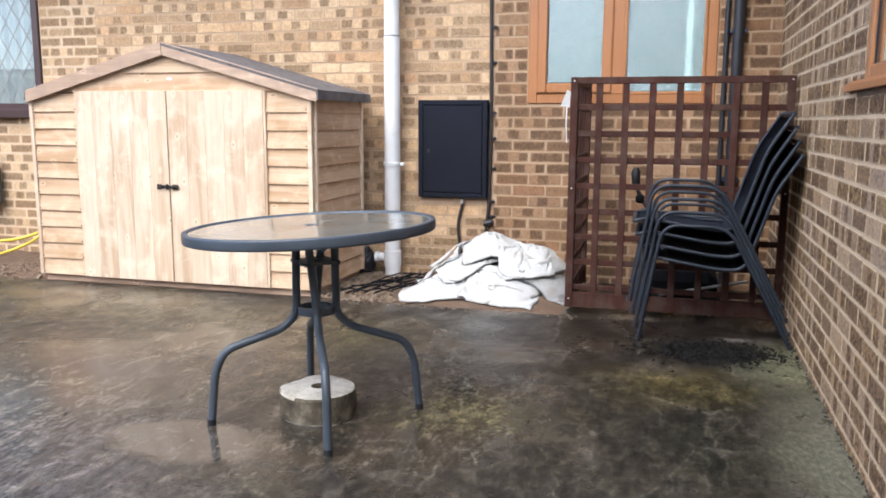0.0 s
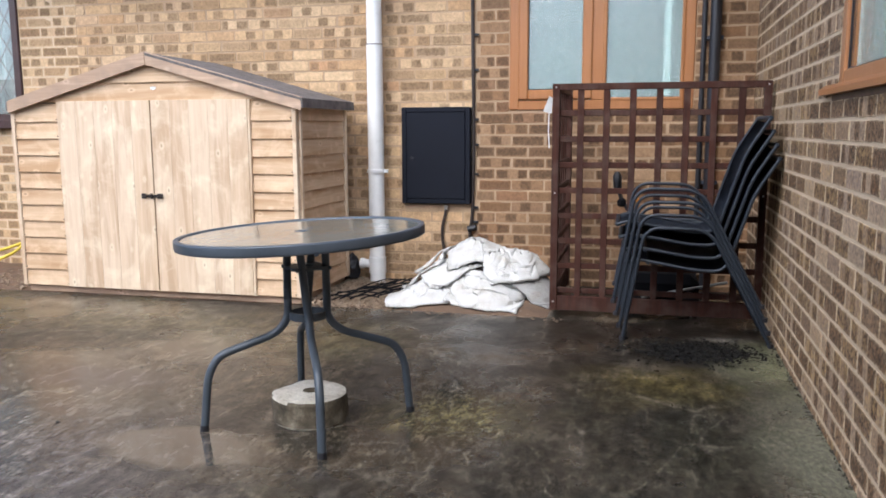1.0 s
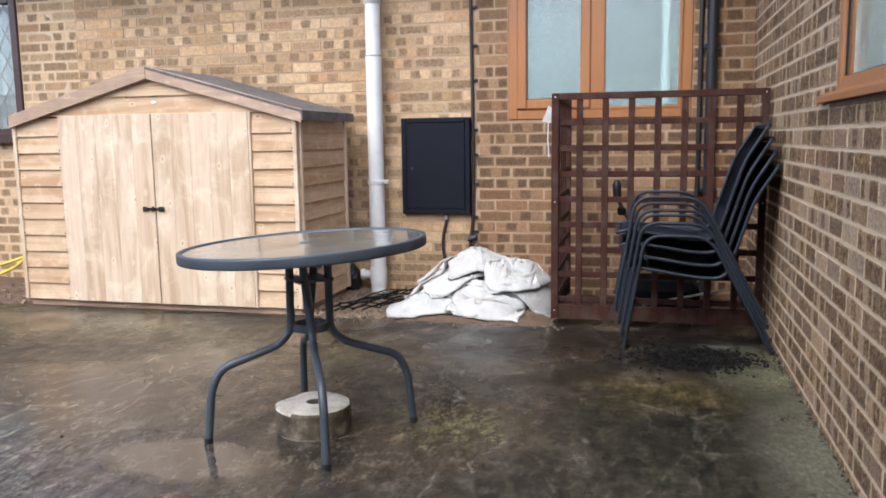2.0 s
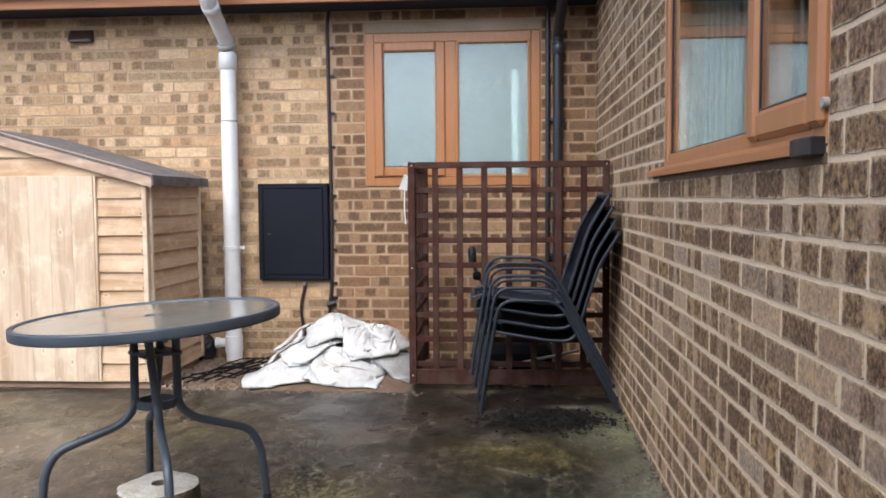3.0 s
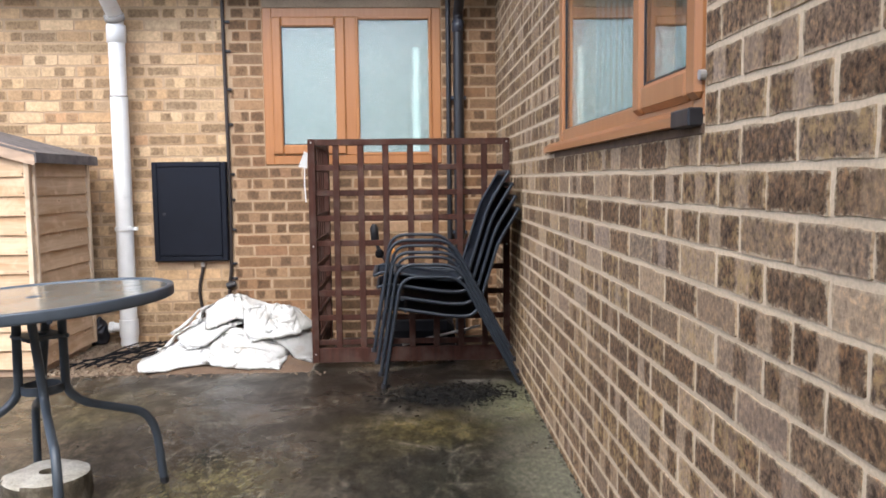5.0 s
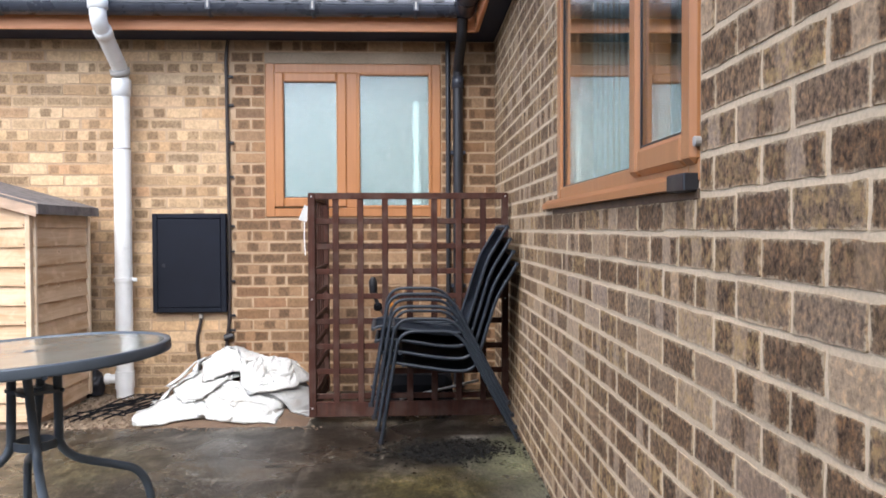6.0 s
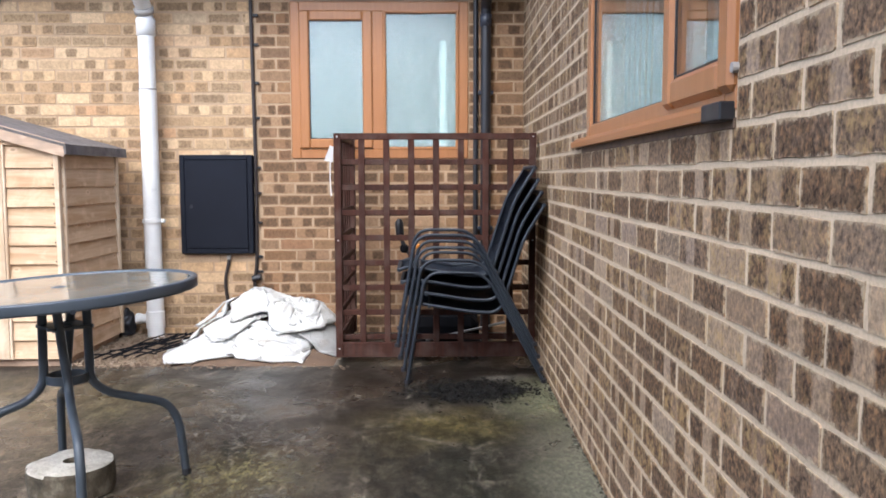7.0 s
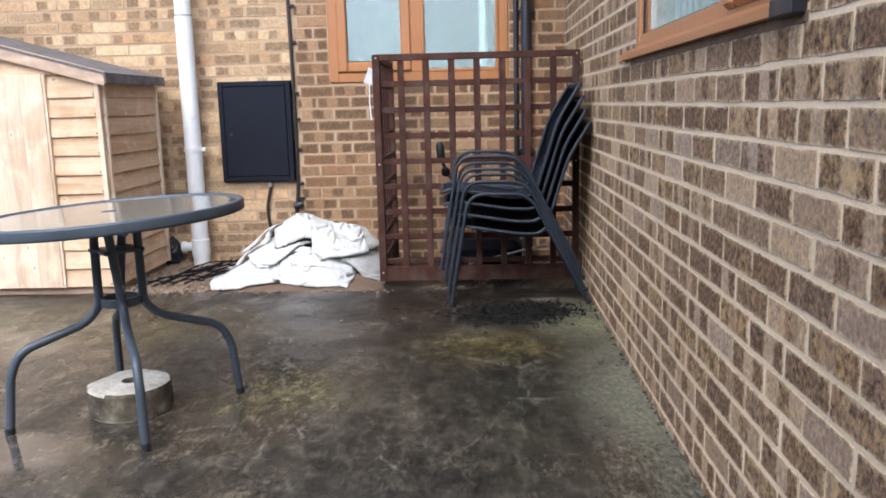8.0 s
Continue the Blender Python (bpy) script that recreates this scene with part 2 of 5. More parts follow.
M_tile = plain("concrete_roof_tile", (0.20, 0.19, 0.20), 0.55, var=0.45, scale=6, relief=0.4)
M_soil = plain("damp_soil", (0.15, 0.095, 0.058), 0.9, var=0.5, scale=14, grain=70, relief=0.9)
M_sand = plain("wet_sand", (0.135, 0.085, 0.052), 0.9, var=0.35, scale=12, grain=90, relief=0.9)
M_darkwood = plain("dark_brown_frame", (0.055, 0.026, 0.022), 0.4, var=0.3)
# Dark navy carries the eaves' shade in the soffit's own colour.
M_soffit = plain("shade_toned_soffit", (0.036, 0.038, 0.054), 0.8, var=0.3, spec=0.15)
M_lead = plain("lead_strip", (0.45, 0.44, 0.42), 0.5, metal=0.3)
M_hose = plain("yellow_hose_pvc", (0.72, 0.55, 0.05), 0.45, var=0.15)
M_tie = plain("orange_plastic", (0.62, 0.24, 0.03), 0.45, var=0.15)
M_grey_box = plain("grey_plastic", (0.10, 0.115, 0.11), 0.5)
M_roomwall = plain("painted_plaster", (0.55, 0.60, 0.60), 0.9, var=0.08)
M_blind = plain("blind_fabric", (0.66, 0.75, 0.76), 0.85, var=0.06)
M_paper = plain("white_card", (0.8, 0.8, 0.78), 0.8, var=0.08)


def stone_mat(name, low, middle, high):
    m, nt, b = node_mat(name)
    v, r = coords(nt)
    big, fine = noise_tex(nt, v, 11.0, 6, 0.65), noise_tex(nt, v, 130.0, 4)
    col = ramp(nt, big, [(0.32, low), (0.5, middle), (0.68, high)])
    col = mix(nt, 0.4, col, ramp(nt, fine, [(0.35, grey(0.45)), (0.6, grey(1))]), "MULTIPLY")
    nt.links.new(col, b.inputs["Base Color"])
    b.inputs["Roughness"].default_value = 0.85
    bump(nt, b, maths(nt, "ADD", big, fine), 0.6, 0.006)
    return m


M_stone = stone_mat("cast_stone", (0.40, 0.36, 0.28), (0.62, 0.58, 0.49), (0.74, 0.71, 0.62))
M_stone_mossy = stone_mat("mossy_cast_stone", (0.045, 0.036, 0.022), (0.11, 0.09, 0.060), (0.25, 0.215, 0.155))


def sack_mat(name="woven_sack", k=1.0):
    m, nt, b = node_mat(name)
    v, r = coords(nt)
    w = nt.nodes.new("ShaderNodeTexWave")
    w.inputs["Scale"].default_value = 90.0
    w.inputs["Distortion"].default_value = 2.0
    nt.links.new(v, w.inputs["Vector"])
    big = noise_tex(nt, v, 7.0, 5, 0.6)
    col = ramp(nt, big, [(p, tuple(c * k for c in rgb)) for p, rgb in ((0.25, (0.45, 0.41, 0.35)), (0.42, (0.55, 0.54, 0.51)), (0.7, (0.65, 0.65, 0.635)))])
    nt.links.new(col, b.inputs["Base Color"])
    b.inputs["Roughness"].default_value = 0.55
    cr = add(nt, "ShaderNodeTexVoronoi", Scale=26.0)
    cr.feature = "DISTANCE_TO_EDGE"
    wv = nt.nodes.new("ShaderNodeVectorMath")
    wv.operation = "MULTIPLY_ADD"
    nz = add(nt, "ShaderNodeTexNoise", Scale=14.0, Detail=3.0)
    nt.links.new(v, nz.inputs["Vector"])
    nt.links.new(nz.outputs["Color"], wv.inputs[0])
    wv.inputs[1].default_value = (0.09, 0.09, 0.09)
    nt.links.new(v, wv.inputs[2])
    nt.links.new(wv.outputs[0], cr.inputs["Vector"])
    crease = ramp(nt, cr.outputs["Distance"], [(0.0, grey(1)), (0.18, grey(0))])
    h = maths(nt, "ADD", maths(nt, "MULTIPLY", w.outputs["Fac"], 0.12), maths(nt, "MULTIPLY", noise_tex(nt, v, 18.0, 6, 0.6, 1.0), 1.6))
    bump(nt, b, maths(nt, "ADD", h, maths(nt, "MULTIPLY", crease, 0.5)), 0.6, 0.009)
    return m


M_sack = sack_mat()
M_sack_grey = sack_mat("grey_woven_sack", 0.62)


def concrete_floor_mat():
    """Old trowelled concrete: brown and green stains, pale limescale, wet film in the hollows; some shade and
    reflection painted in.
    """
    m, nt, b = node_mat("wet_concrete")
    tc = nt.nodes.new("ShaderNodeTexCoord")
    v = tc.outputs["Object"]
    big = noise_tex(nt, v, 0.9, 7, 0.62, 0.1)
    mid = noise_tex(nt, v, 3.4, 8, 0.68, 0.15)
    drawn = nt.nodes.new("ShaderNodeMapping")
    drawn.inputs["Scale"].default_value = (1.0, 0.42, 1.0)
    nt.links.new(v, drawn.inputs["Vector"])
    grain = noise_tex(nt, drawn.outputs[0], 16.0, 10, 0.80, 0.25)
    fine = noise_tex(nt, drawn.outputs[0], 70.0, 6, 0.78)
    col = ramp(nt, big, [(0.34, (0.022, 0.020, 0.016)), (0.5, (0.044, 0.037, 0.027)), (0.68, (0.082, 0.067, 0.045))])
    col = mix(nt, 1.0, col, ramp(nt, mid, [(0.34, grey(0.55)), (0.5, grey(1.0)), (0.64, grey(1.9))]), "MULTIPLY")
    green = ramp(nt, noise_tex(nt, v, 1.3, 6, 0.6), [(0.55, grey(0)), (0.68, grey(0.5))])
    col = mix(nt, green, col, (0.075, 0.074, 0.034))

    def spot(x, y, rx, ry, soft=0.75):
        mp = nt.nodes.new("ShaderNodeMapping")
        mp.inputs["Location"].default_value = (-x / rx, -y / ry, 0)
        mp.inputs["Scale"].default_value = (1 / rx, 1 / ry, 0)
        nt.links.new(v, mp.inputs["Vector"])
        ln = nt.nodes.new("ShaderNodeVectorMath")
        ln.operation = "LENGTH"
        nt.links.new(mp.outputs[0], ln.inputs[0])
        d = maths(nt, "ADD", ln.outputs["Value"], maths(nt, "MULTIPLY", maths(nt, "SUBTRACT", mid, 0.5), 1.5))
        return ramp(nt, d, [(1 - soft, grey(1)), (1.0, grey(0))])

    for x, y, rx, ry, c, a in (
        (-0.26, -2.06, 0.16, 0.09, (0.030, 0.030, 0.018), 0.9),
        # Pale patches at x -3.1 and -2.7 paint reflections of shed and sky.
        (-3.1, -2.2, 1.5, 0.9, (0.115, 0.083, 0.052), 0.55), (-2.9, -2.55, 0.5, 0.22, (0.045, 0.036, 0.045), 0.6),
        # Near-black patches by chairs, trellis and sacks put shade into the wet concrete.
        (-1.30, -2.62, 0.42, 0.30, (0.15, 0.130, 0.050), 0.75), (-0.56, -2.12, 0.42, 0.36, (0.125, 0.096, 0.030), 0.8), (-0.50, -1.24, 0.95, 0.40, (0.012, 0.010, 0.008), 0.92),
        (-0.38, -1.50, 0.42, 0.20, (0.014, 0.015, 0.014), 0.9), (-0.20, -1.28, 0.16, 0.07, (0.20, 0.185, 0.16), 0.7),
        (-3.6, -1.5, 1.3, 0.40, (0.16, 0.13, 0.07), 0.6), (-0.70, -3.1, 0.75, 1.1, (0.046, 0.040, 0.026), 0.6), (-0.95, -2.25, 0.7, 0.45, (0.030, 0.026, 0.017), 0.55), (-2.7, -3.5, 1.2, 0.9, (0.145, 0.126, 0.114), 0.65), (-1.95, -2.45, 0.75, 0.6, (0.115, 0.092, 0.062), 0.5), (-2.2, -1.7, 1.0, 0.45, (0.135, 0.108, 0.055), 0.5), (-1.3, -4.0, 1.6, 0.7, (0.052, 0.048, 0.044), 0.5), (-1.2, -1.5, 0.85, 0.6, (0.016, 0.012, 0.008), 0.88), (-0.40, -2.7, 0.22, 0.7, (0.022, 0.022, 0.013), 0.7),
    ):
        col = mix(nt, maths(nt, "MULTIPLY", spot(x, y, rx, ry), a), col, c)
    scuff = ramp(nt, noise_tex(nt, v, 7.0, 12, 0.84), [(0.55, grey(0)), (0.68, grey(0.6))])
    col = mix(nt, scuff, col, (0.135, 0.120, 0.090))
    col = mix(nt, 1.0, col, ramp(nt, grain, [(0.36, grey(0.26)), (0.5, grey(0.78)), (0.65, grey(2.2))]), "MULTIPLY")
    for x, y, rx, ry, c in ((-0.03, -1.72, 0.30, 0.50, (0.185, 0.185, 0.105)), (0.0, -2.75, 0.30, 0.85, (0.17, 0.168, 0.118)), (0.0, -4.0, 0.28, 0.9, (0.155, 0.152, 0.115))):
        col = mix(nt, maths(nt, "MULTIPLY", spot(x, y, rx, ry), 0.88), col, c)
    wob = nt.nodes.new("ShaderNodeVectorMath")
    wob.operation = "MULTIPLY_ADD"
    nz = add(nt, "ShaderNodeTexNoise", Scale=1.6, Detail=3.0)
    nt.links.new(v, nz.inputs["Vector"])
    nt.links.new(nz.outputs["Color"], wob.inputs[0])
    wob.inputs[1].default_value = (0.35, 0.35, 0.0)
    nt.links.new(v, wob.inputs[2])
    vo = add(nt, "ShaderNodeTexVoronoi", Scale=1.25)
    vo.feature = "DISTANCE_TO_EDGE"
    nt.links.new(wob.outputs[0], vo.inputs["Vector"])
    crack = ramp(nt, vo.outputs["Distance"], [(0.0, grey(1)), (0.006, grey(0))])
    crack = maths(nt, "MULTIPLY", crack, ramp(nt, mid, [(0.46, grey(0)), (0.60, grey(0.55))]))
    col = mix(nt, crack, col, (0.16, 0.145, 0.115))
    for k, (size, thin, amount) in enumerate(((1.9, 0.018, 0.75), (4.2, 0.024, 0.6))):
        sc = add(nt, "ShaderNodeTexVoronoi", Scale=size)
        sc.feature = "DISTANCE_TO_EDGE"
        mp = nt.nodes.new("ShaderNodeMapping")
        mp.inputs["Rotation"].default_value = (0, 0, 0.6 + k)
        mp.inputs["Scale"].default_value = (1.0, 0.45, 1.0)
        nt.links.new(wob.outputs[0], mp.inputs["Vector"])
        nt.links.new(mp.outputs[0], sc.inputs["Vector"])
        line = ramp(nt, sc.outputs["Distance"], [(0.0, grey(1)), (thin, grey(0))])
        where = ramp(nt, noise_tex(nt, v, 2.3 + k, 3, 0.5), [(0.45, grey(0)), (0.58, grey(amount))])
        where = maths(nt, "MULTIPLY", where, ramp(nt, grain, [(0.42, grey(0)), (0.54, grey(1))]))
        col = mix(nt, maths(nt, "MULTIPLY", line, where), col, (0.19, 0.165, 0.125))
    speck = ramp(nt, noise_tex(nt, v, 90.0, 2, 0.5), [(0.70, grey(0)), (0.76, grey(0.6))])
    col = mix(nt, speck, col, (0.30, 0.27, 0.23))
    col = mix(nt, 1.0, col, ramp(nt, fine, [(0.34, grey(0.30)), (0.50, grey(0.85)), (0.66, grey(1.75))]), "MULTIPLY")
    ragged = maths(nt, "MULTIPLY", maths(nt, "SUBTRACT", noise_tex(nt, v, 5.0, 6, 0.6), 0.5), 1.0)
    puddle = maths(nt, "SUBTRACT", spot(-2.10, -3.16, 0.36, 0.21, 0.55), ragged, True)
    col = mix(nt, maths(nt, "MULTIPLY", puddle, 0.4), col, (0.075, 0.063, 0.050))
    nt.links.new(col, b.inputs["Base Color"])
    pool2 = maths(nt, "MULTIPLY", spot(-3.2, -2.9, 1.3, 1.0, 0.7), 0.8)
    wet = maths(nt, "MAXIMUM", maths(nt, "MAXIMUM", maths(nt, "MULTIPLY", puddle, 1.7), pool2), ramp(nt, big, [(0.42, grey(0)), (0.6, grey(0.75))]))
    film = maths(nt, "ADD", wet, maths(nt, "MULTIPLY", maths(nt, "SUBTRACT", mid, 0.5), 0.9), True)
    nt.links.new(ramp(nt, film, [(0.1, grey(0.28)), (0.5, grey(0.5)), (0.85, grey(0.7)), (1.0, grey(1.0))]), b.inputs["Specular IOR Level"])
    rr = ramp(nt, film, [(0.0, grey(0.42)), (0.45, grey(0.24)), (0.85, grey(0.12)), (1.0, grey(0.03))])
    nt.links.new(rr, b.inputs["Roughness"])
    h = maths(nt, "ADD", maths(nt, "MULTIPLY", grain, 0.6), maths(nt, "ADD", mid, maths(nt, "MULTIPLY", scuff, 0.5)))
    bp = bump(nt, b, h, 0.35, 0.012)
    nt.links.new(ramp(nt, film, [(0.3, grey(0.45)), (0.9, grey(0.03))]), bp.inputs["Strength"])
    return m


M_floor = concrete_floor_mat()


def obscure_glass_mat():
    m, nt, b = node_mat("obscure_glass")
    v, _ = coords(nt)
    b.inputs["Base Color"].default_value = (0.60, 0.78, 0.765, 1)
    b.inputs["Roughness"].default_value = 0.15
    b.inputs["IOR"].default_value = 1.6
    b.inputs["Transmission Weight"].default_value = 0.84
    b.inputs["Coat Weight"].default_value = 1.0
    b.inputs["Coat IOR"].default_value = 1.6
    b.inputs["Coat Roughness"].default_value = 0.10
    bp = bump(nt, b, noise_tex(nt, v, 85.0, 2, 0.5, 0.9), 0.5, 0.010)
    nt.links.new(bump(nt, b, noise_tex(nt, v, 85.0, 2, 0.5, 0.9), 0.5, 0.010).outputs["Normal"], b.inputs["Coat Normal"])
    nt.links.new(bp.outputs["Normal"], b.inputs["Normal"])
    return m


def clear_glass_mat():
    m, nt, b = node_mat("clear_glass")
    b.inputs["Base Color"].default_value = (0.93, 0.97, 0.96, 1)
    b.inputs["Roughness"].default_value = 0.0
    b.inputs["Transmission Weight"].default_value = 1.0
    b.inputs["IOR"].default_value = 1.5
    return m


def table_glass_mat():
    """Rippled toughened glass under a film of dirt and dried rain."""
    m, nt, b = node_mat("rippled_table_glass")
    v, _ = coords(nt)
    film = ramp(nt, noise_tex(nt, v, 7.0, 6, 0.62), [(0.35, (0.115, 0.145, 0.13)), (0.65, (0.22, 0.255, 0.23))])
    nt.links.new(film, b.inputs["Base Color"])
    b.inputs["Roughness"].default_value = 0.32
    b.inputs["Transmission Weight"].default_value = 0.18
    b.inputs["Coat Weight"].default_value = 1.0
    b.inputs["Coat IOR"].default_value = 1.55
    b.inputs["Coat Roughness"].default_value = 0.10
    b.inputs["IOR"].default_value = 1.45
    bump(nt, b, noise_tex(nt, v, 120.0, 3, 0.5, 0.5), 0.15, 0.003)
    return m


M_obscure, M_glass, M_table_glass = obscure_glass_mat(), clear_glass_mat(), table_glass_mat()


# ---- mesh helpers ----
def link_mesh(name, bm, material, smooth=False):
    me = bpy.data.meshes.new(name)
    bm.to_mesh(me)
    bm.free()
    me.materials.append(material)
    if smooth:
        for p in me.polygons:
            p.use_smooth = True
    return new(name, me)


def part(name, bm, material, parent, label="", smooth=False):
    ob = link_mesh(name, bm, material, smooth)
    ob.parent = parent
    if label:
        ob["label"] = label
    return ob


def thing(name, label, category, group="", kind="", at=None):
    e = new(name)
    e.empty_display_size = 0.1
    if at is not None:
        e.matrix_world = at
    return tagged(e, label, category, group, kind)


def box(bm, x0, x1, y0, y1, z0, z1, bevel=0.0):
    """A box with chamfered edges, added to bm."""
    r = bmesh.ops.create_cube(bm, size=1.0)
    vs = r["verts"]
    bmesh.ops.scale(bm, vec=(x1 - x0, y1 - y0, z1 - z0), verts=vs)
    bmesh.ops.translate(bm, vec=((x0 + x1) / 2, (y0 + y1) / 2, (z0 + z1) / 2), verts=vs)
    if bevel:
        es = {e for v in vs for e in v.link_edges}
        bmesh.ops.bevel(bm, geom=list(es), offset=bevel, segments=1, affect="EDGES")
    return bm


def boxed(x0, x1, y0, y1, z0, z1, bevel=0.003):
    return box(bmesh.new(), x0, x1, y0, y1, z0, z1, bevel)


def fillet(pts, radius, steps=6):
    """The polyline with its inner corners rounded."""
    pts = [Vector(p) for p in pts]
    out = [pts[0]]
    for a, b, c in zip(pts, pts[1:], pts[2:]):
        r = min(radius, (a - b).length * 0.48, (c - b).length * 0.48)
        p, q = b + (a - b).normalized() * r, b + (c - b).normalized() * r
        for i in range(steps + 1):
            s = i / steps
            out.append(p.lerp(b, s).lerp(b.lerp(q, s), s))
    return out + [pts[-1]]


def tube(bm, pts, r, n=10, flat=1.0, cap=True):
    """A tube swept along pts; r may be a list. Added to bm."""
    pts = [Vector(p) for p in pts]
    rs = r if isinstance(r, (list, tuple)) else [r] * len(pts)
    d0 = (pts[1] - pts[0]).normalized()
    up = Vector((0, 0, 1)) if abs(d0.z) < 0.9 else Vector((0, 1, 0))
    u = d0.cross(up).normalized()
    rings = []
    for i, p in enumerate(pts):
        d = (pts[min(i + 1, len(pts) - 1)] - pts[max(i - 1, 0)]).normalized()
        u = (u - d * u.dot(d)).normalized()
        w = d.cross(u)
        rings.append([bm.verts.new(p + (u * math.cos(t) + w * math.sin(t) * flat) * rs[i]) for t in (2 * math.pi * k / n for k in range(n))])
    for a, b in zip(rings, rings[1:]):
        for k in range(n):
            bm.faces.new((a[k], a[(k + 1) % n], b[(k + 1) % n], b[k]))
    if cap:
        for f in (bm.faces.new(list(reversed(rings[0]))), bm.faces.new(rings[-1])):
            for e in f.edges:
                e.smooth = False
    return bm


def lathe(bm, profile, n=48, centre=(0, 0, 0)):
    """A surface of revolution about z from (radius, height) pairs."""
    rings = []
    for r, z in profile:
        rings.append([bm.verts.new((centre[0] + r * math.cos(2 * math.pi * k / n), centre[1] + r * math.sin(2 * math.pi * k / n), centre[2] + z)) for k in range(n)])
    for a, b in zip(rings, rings[1:]):
        for k in range(n):
            bm.faces.new((a[k], a[(k + 1) % n], b[(k + 1) % n], b[k]))
    return bm


def prism(bm, outline, y0, y1):
    """An outline in x and z, carried from y0 to y1."""
    a = [bm.verts.new((x, y0, z)) for x, z in outline]
    b = [bm.verts.new((x, y1, z)) for x, z in outline]
    n = len(outline)
    bm.faces.new(a)
    bm.faces.new(list(reversed(b)))
    for k in range(n):
        bm.faces.new((a[(k + 1) % n], a[k], b[k], b[(k + 1) % n]))
    bmesh.ops.recalc_face_normals(bm, faces=bm.faces[:])
    return bm


# ---- setting ----
def setting(ob, label, category):
    return tagged(ob, label, category, kind="structure")


def slab_with_openings(x0, x1, z0, z1, y0, y1, holes):
    """A wall slab in its own x and z, with rectangular openings through it."""
    xs = sorted({x0, x1, *[v for h in holes for v in h[:2] if x0 < v < x1]})
    zs = sorted({z0, z1, *[v for h in holes for v in h[2:] if z0 < v < z1]})
    solid = {(i, k) for i in range(len(xs) - 1) for k in range(len(zs) - 1)
             if not any(h[0] < (xs[i] + xs[i + 1]) / 2 < h[1] and h[2] < (zs[k] + zs[k + 1]) / 2 < h[3] for h in holes)}
    bm = bmesh.new()
    grid = {}

    def vert(i, k, y):
        if (i, k, y) not in grid:
            grid[i, k, y] = bm.verts.new((xs[i], y, zs[k]))
        return grid[i, k, y]

    for i, k in sorted(solid):
        bm.faces.new([vert(i, k, y0), vert(i + 1, k, y0), vert(i + 1, k + 1, y0), vert(i, k + 1, y0)])
        bm.faces.new([vert(i, k + 1, y1), vert(i + 1, k + 1, y1), vert(i + 1, k, y1), vert(i, k, y1)])
        for (di, dk), (a, b) in {(-1, 0): ((i, k + 1), (i, k)), (1, 0): ((i + 1, k), (i + 1, k + 1)), (0, -1): ((i, k), (i + 1, k)), (0, 1): ((i + 1, k + 1), (i, k + 1))}.items():
            if (i + di, k + dk) not in solid:
                bm.faces.new([vert(*a, y1), vert(*b, y1), vert(*b, y0), vert(*a, y0)])
    bmesh.ops.recalc_face_normals(bm, faces=bm.faces[:])
    return bm


OUT = 16
BRICK_FACES = [tuple(range(OUT))] + [(OUT + k, OUT + (k + 1) % OUT, (k + 1) % OUT, k) for k in range(OUT)]


def brick_verts(length, rng, height=0.0645, proud=0.0035, chips=0.0026, deep=0.008):
    """A brick's face with a worn, uneven outline, centred on x and z."""
    hx, hz = length / 2, height / 2
    c = 0.0022
    line = [(-hx + c, -hz)] + [(hx * f, -hz) for f in (-0.5, 0.0, 0.5)] + [(hx - c, -hz), (hx, -hz + c), (hx, 0.0), (hx, hz - c), (hx - c, hz)]
    line += [(hx * f, hz) for f in (0.5, 0.0, -0.5)] + [(-hx + c, hz), (-hx, hz - c), (-hx, 0.0), (-hx, -hz + c)]
    tilt = rng.uniform(-0.3, 0.3) * proud
    front = [(x * (1 - 0.0016 / hx) + rng.uniform(-chips, chips), -proud + tilt * x / hx + rng.uniform(-0.18, 0.18) * proud, z * (1 - 0.0014 / hz) + rng.uniform(-chips, chips)) for x, z in line]
    back = [(x + rng.uniform(-0.0012, 0.0012), deep, z + rng.uniform(-0.0012, 0.0012)) for x, z in line]
    return front + back


def brick_mesh(name, bricks, material):
    """One mesh of brick faces; each brick is (centre x, centre z, half length, verts)."""
    verts, faces, place, half = [], [], [], []
    for cx, cz, hx, vs in bricks:
        base = len(verts)
        verts += [(cx + x, y, cz + z) for x, y, z in vs]
        faces += [tuple(base + i for i in f) for f in BRICK_FACES]
        place += [(x, z) for x, _, z in vs]
        half += [(hx, 0.0)] * len(vs)
    me = bpy.data.meshes.new(name)
    me.from_pydata(verts, [], faces)
    at = np.zeros(len(me.loops), dtype=np.int32)
    me.loops.foreach_get("vertex_index", at)
    for layer, values in (("place", place), ("half", half)):
        me.uv_layers.new(name=layer).data.foreach_set("uv", np.array(values, dtype=np.float32)[at].ravel())
    me.materials.append(material)
    return me


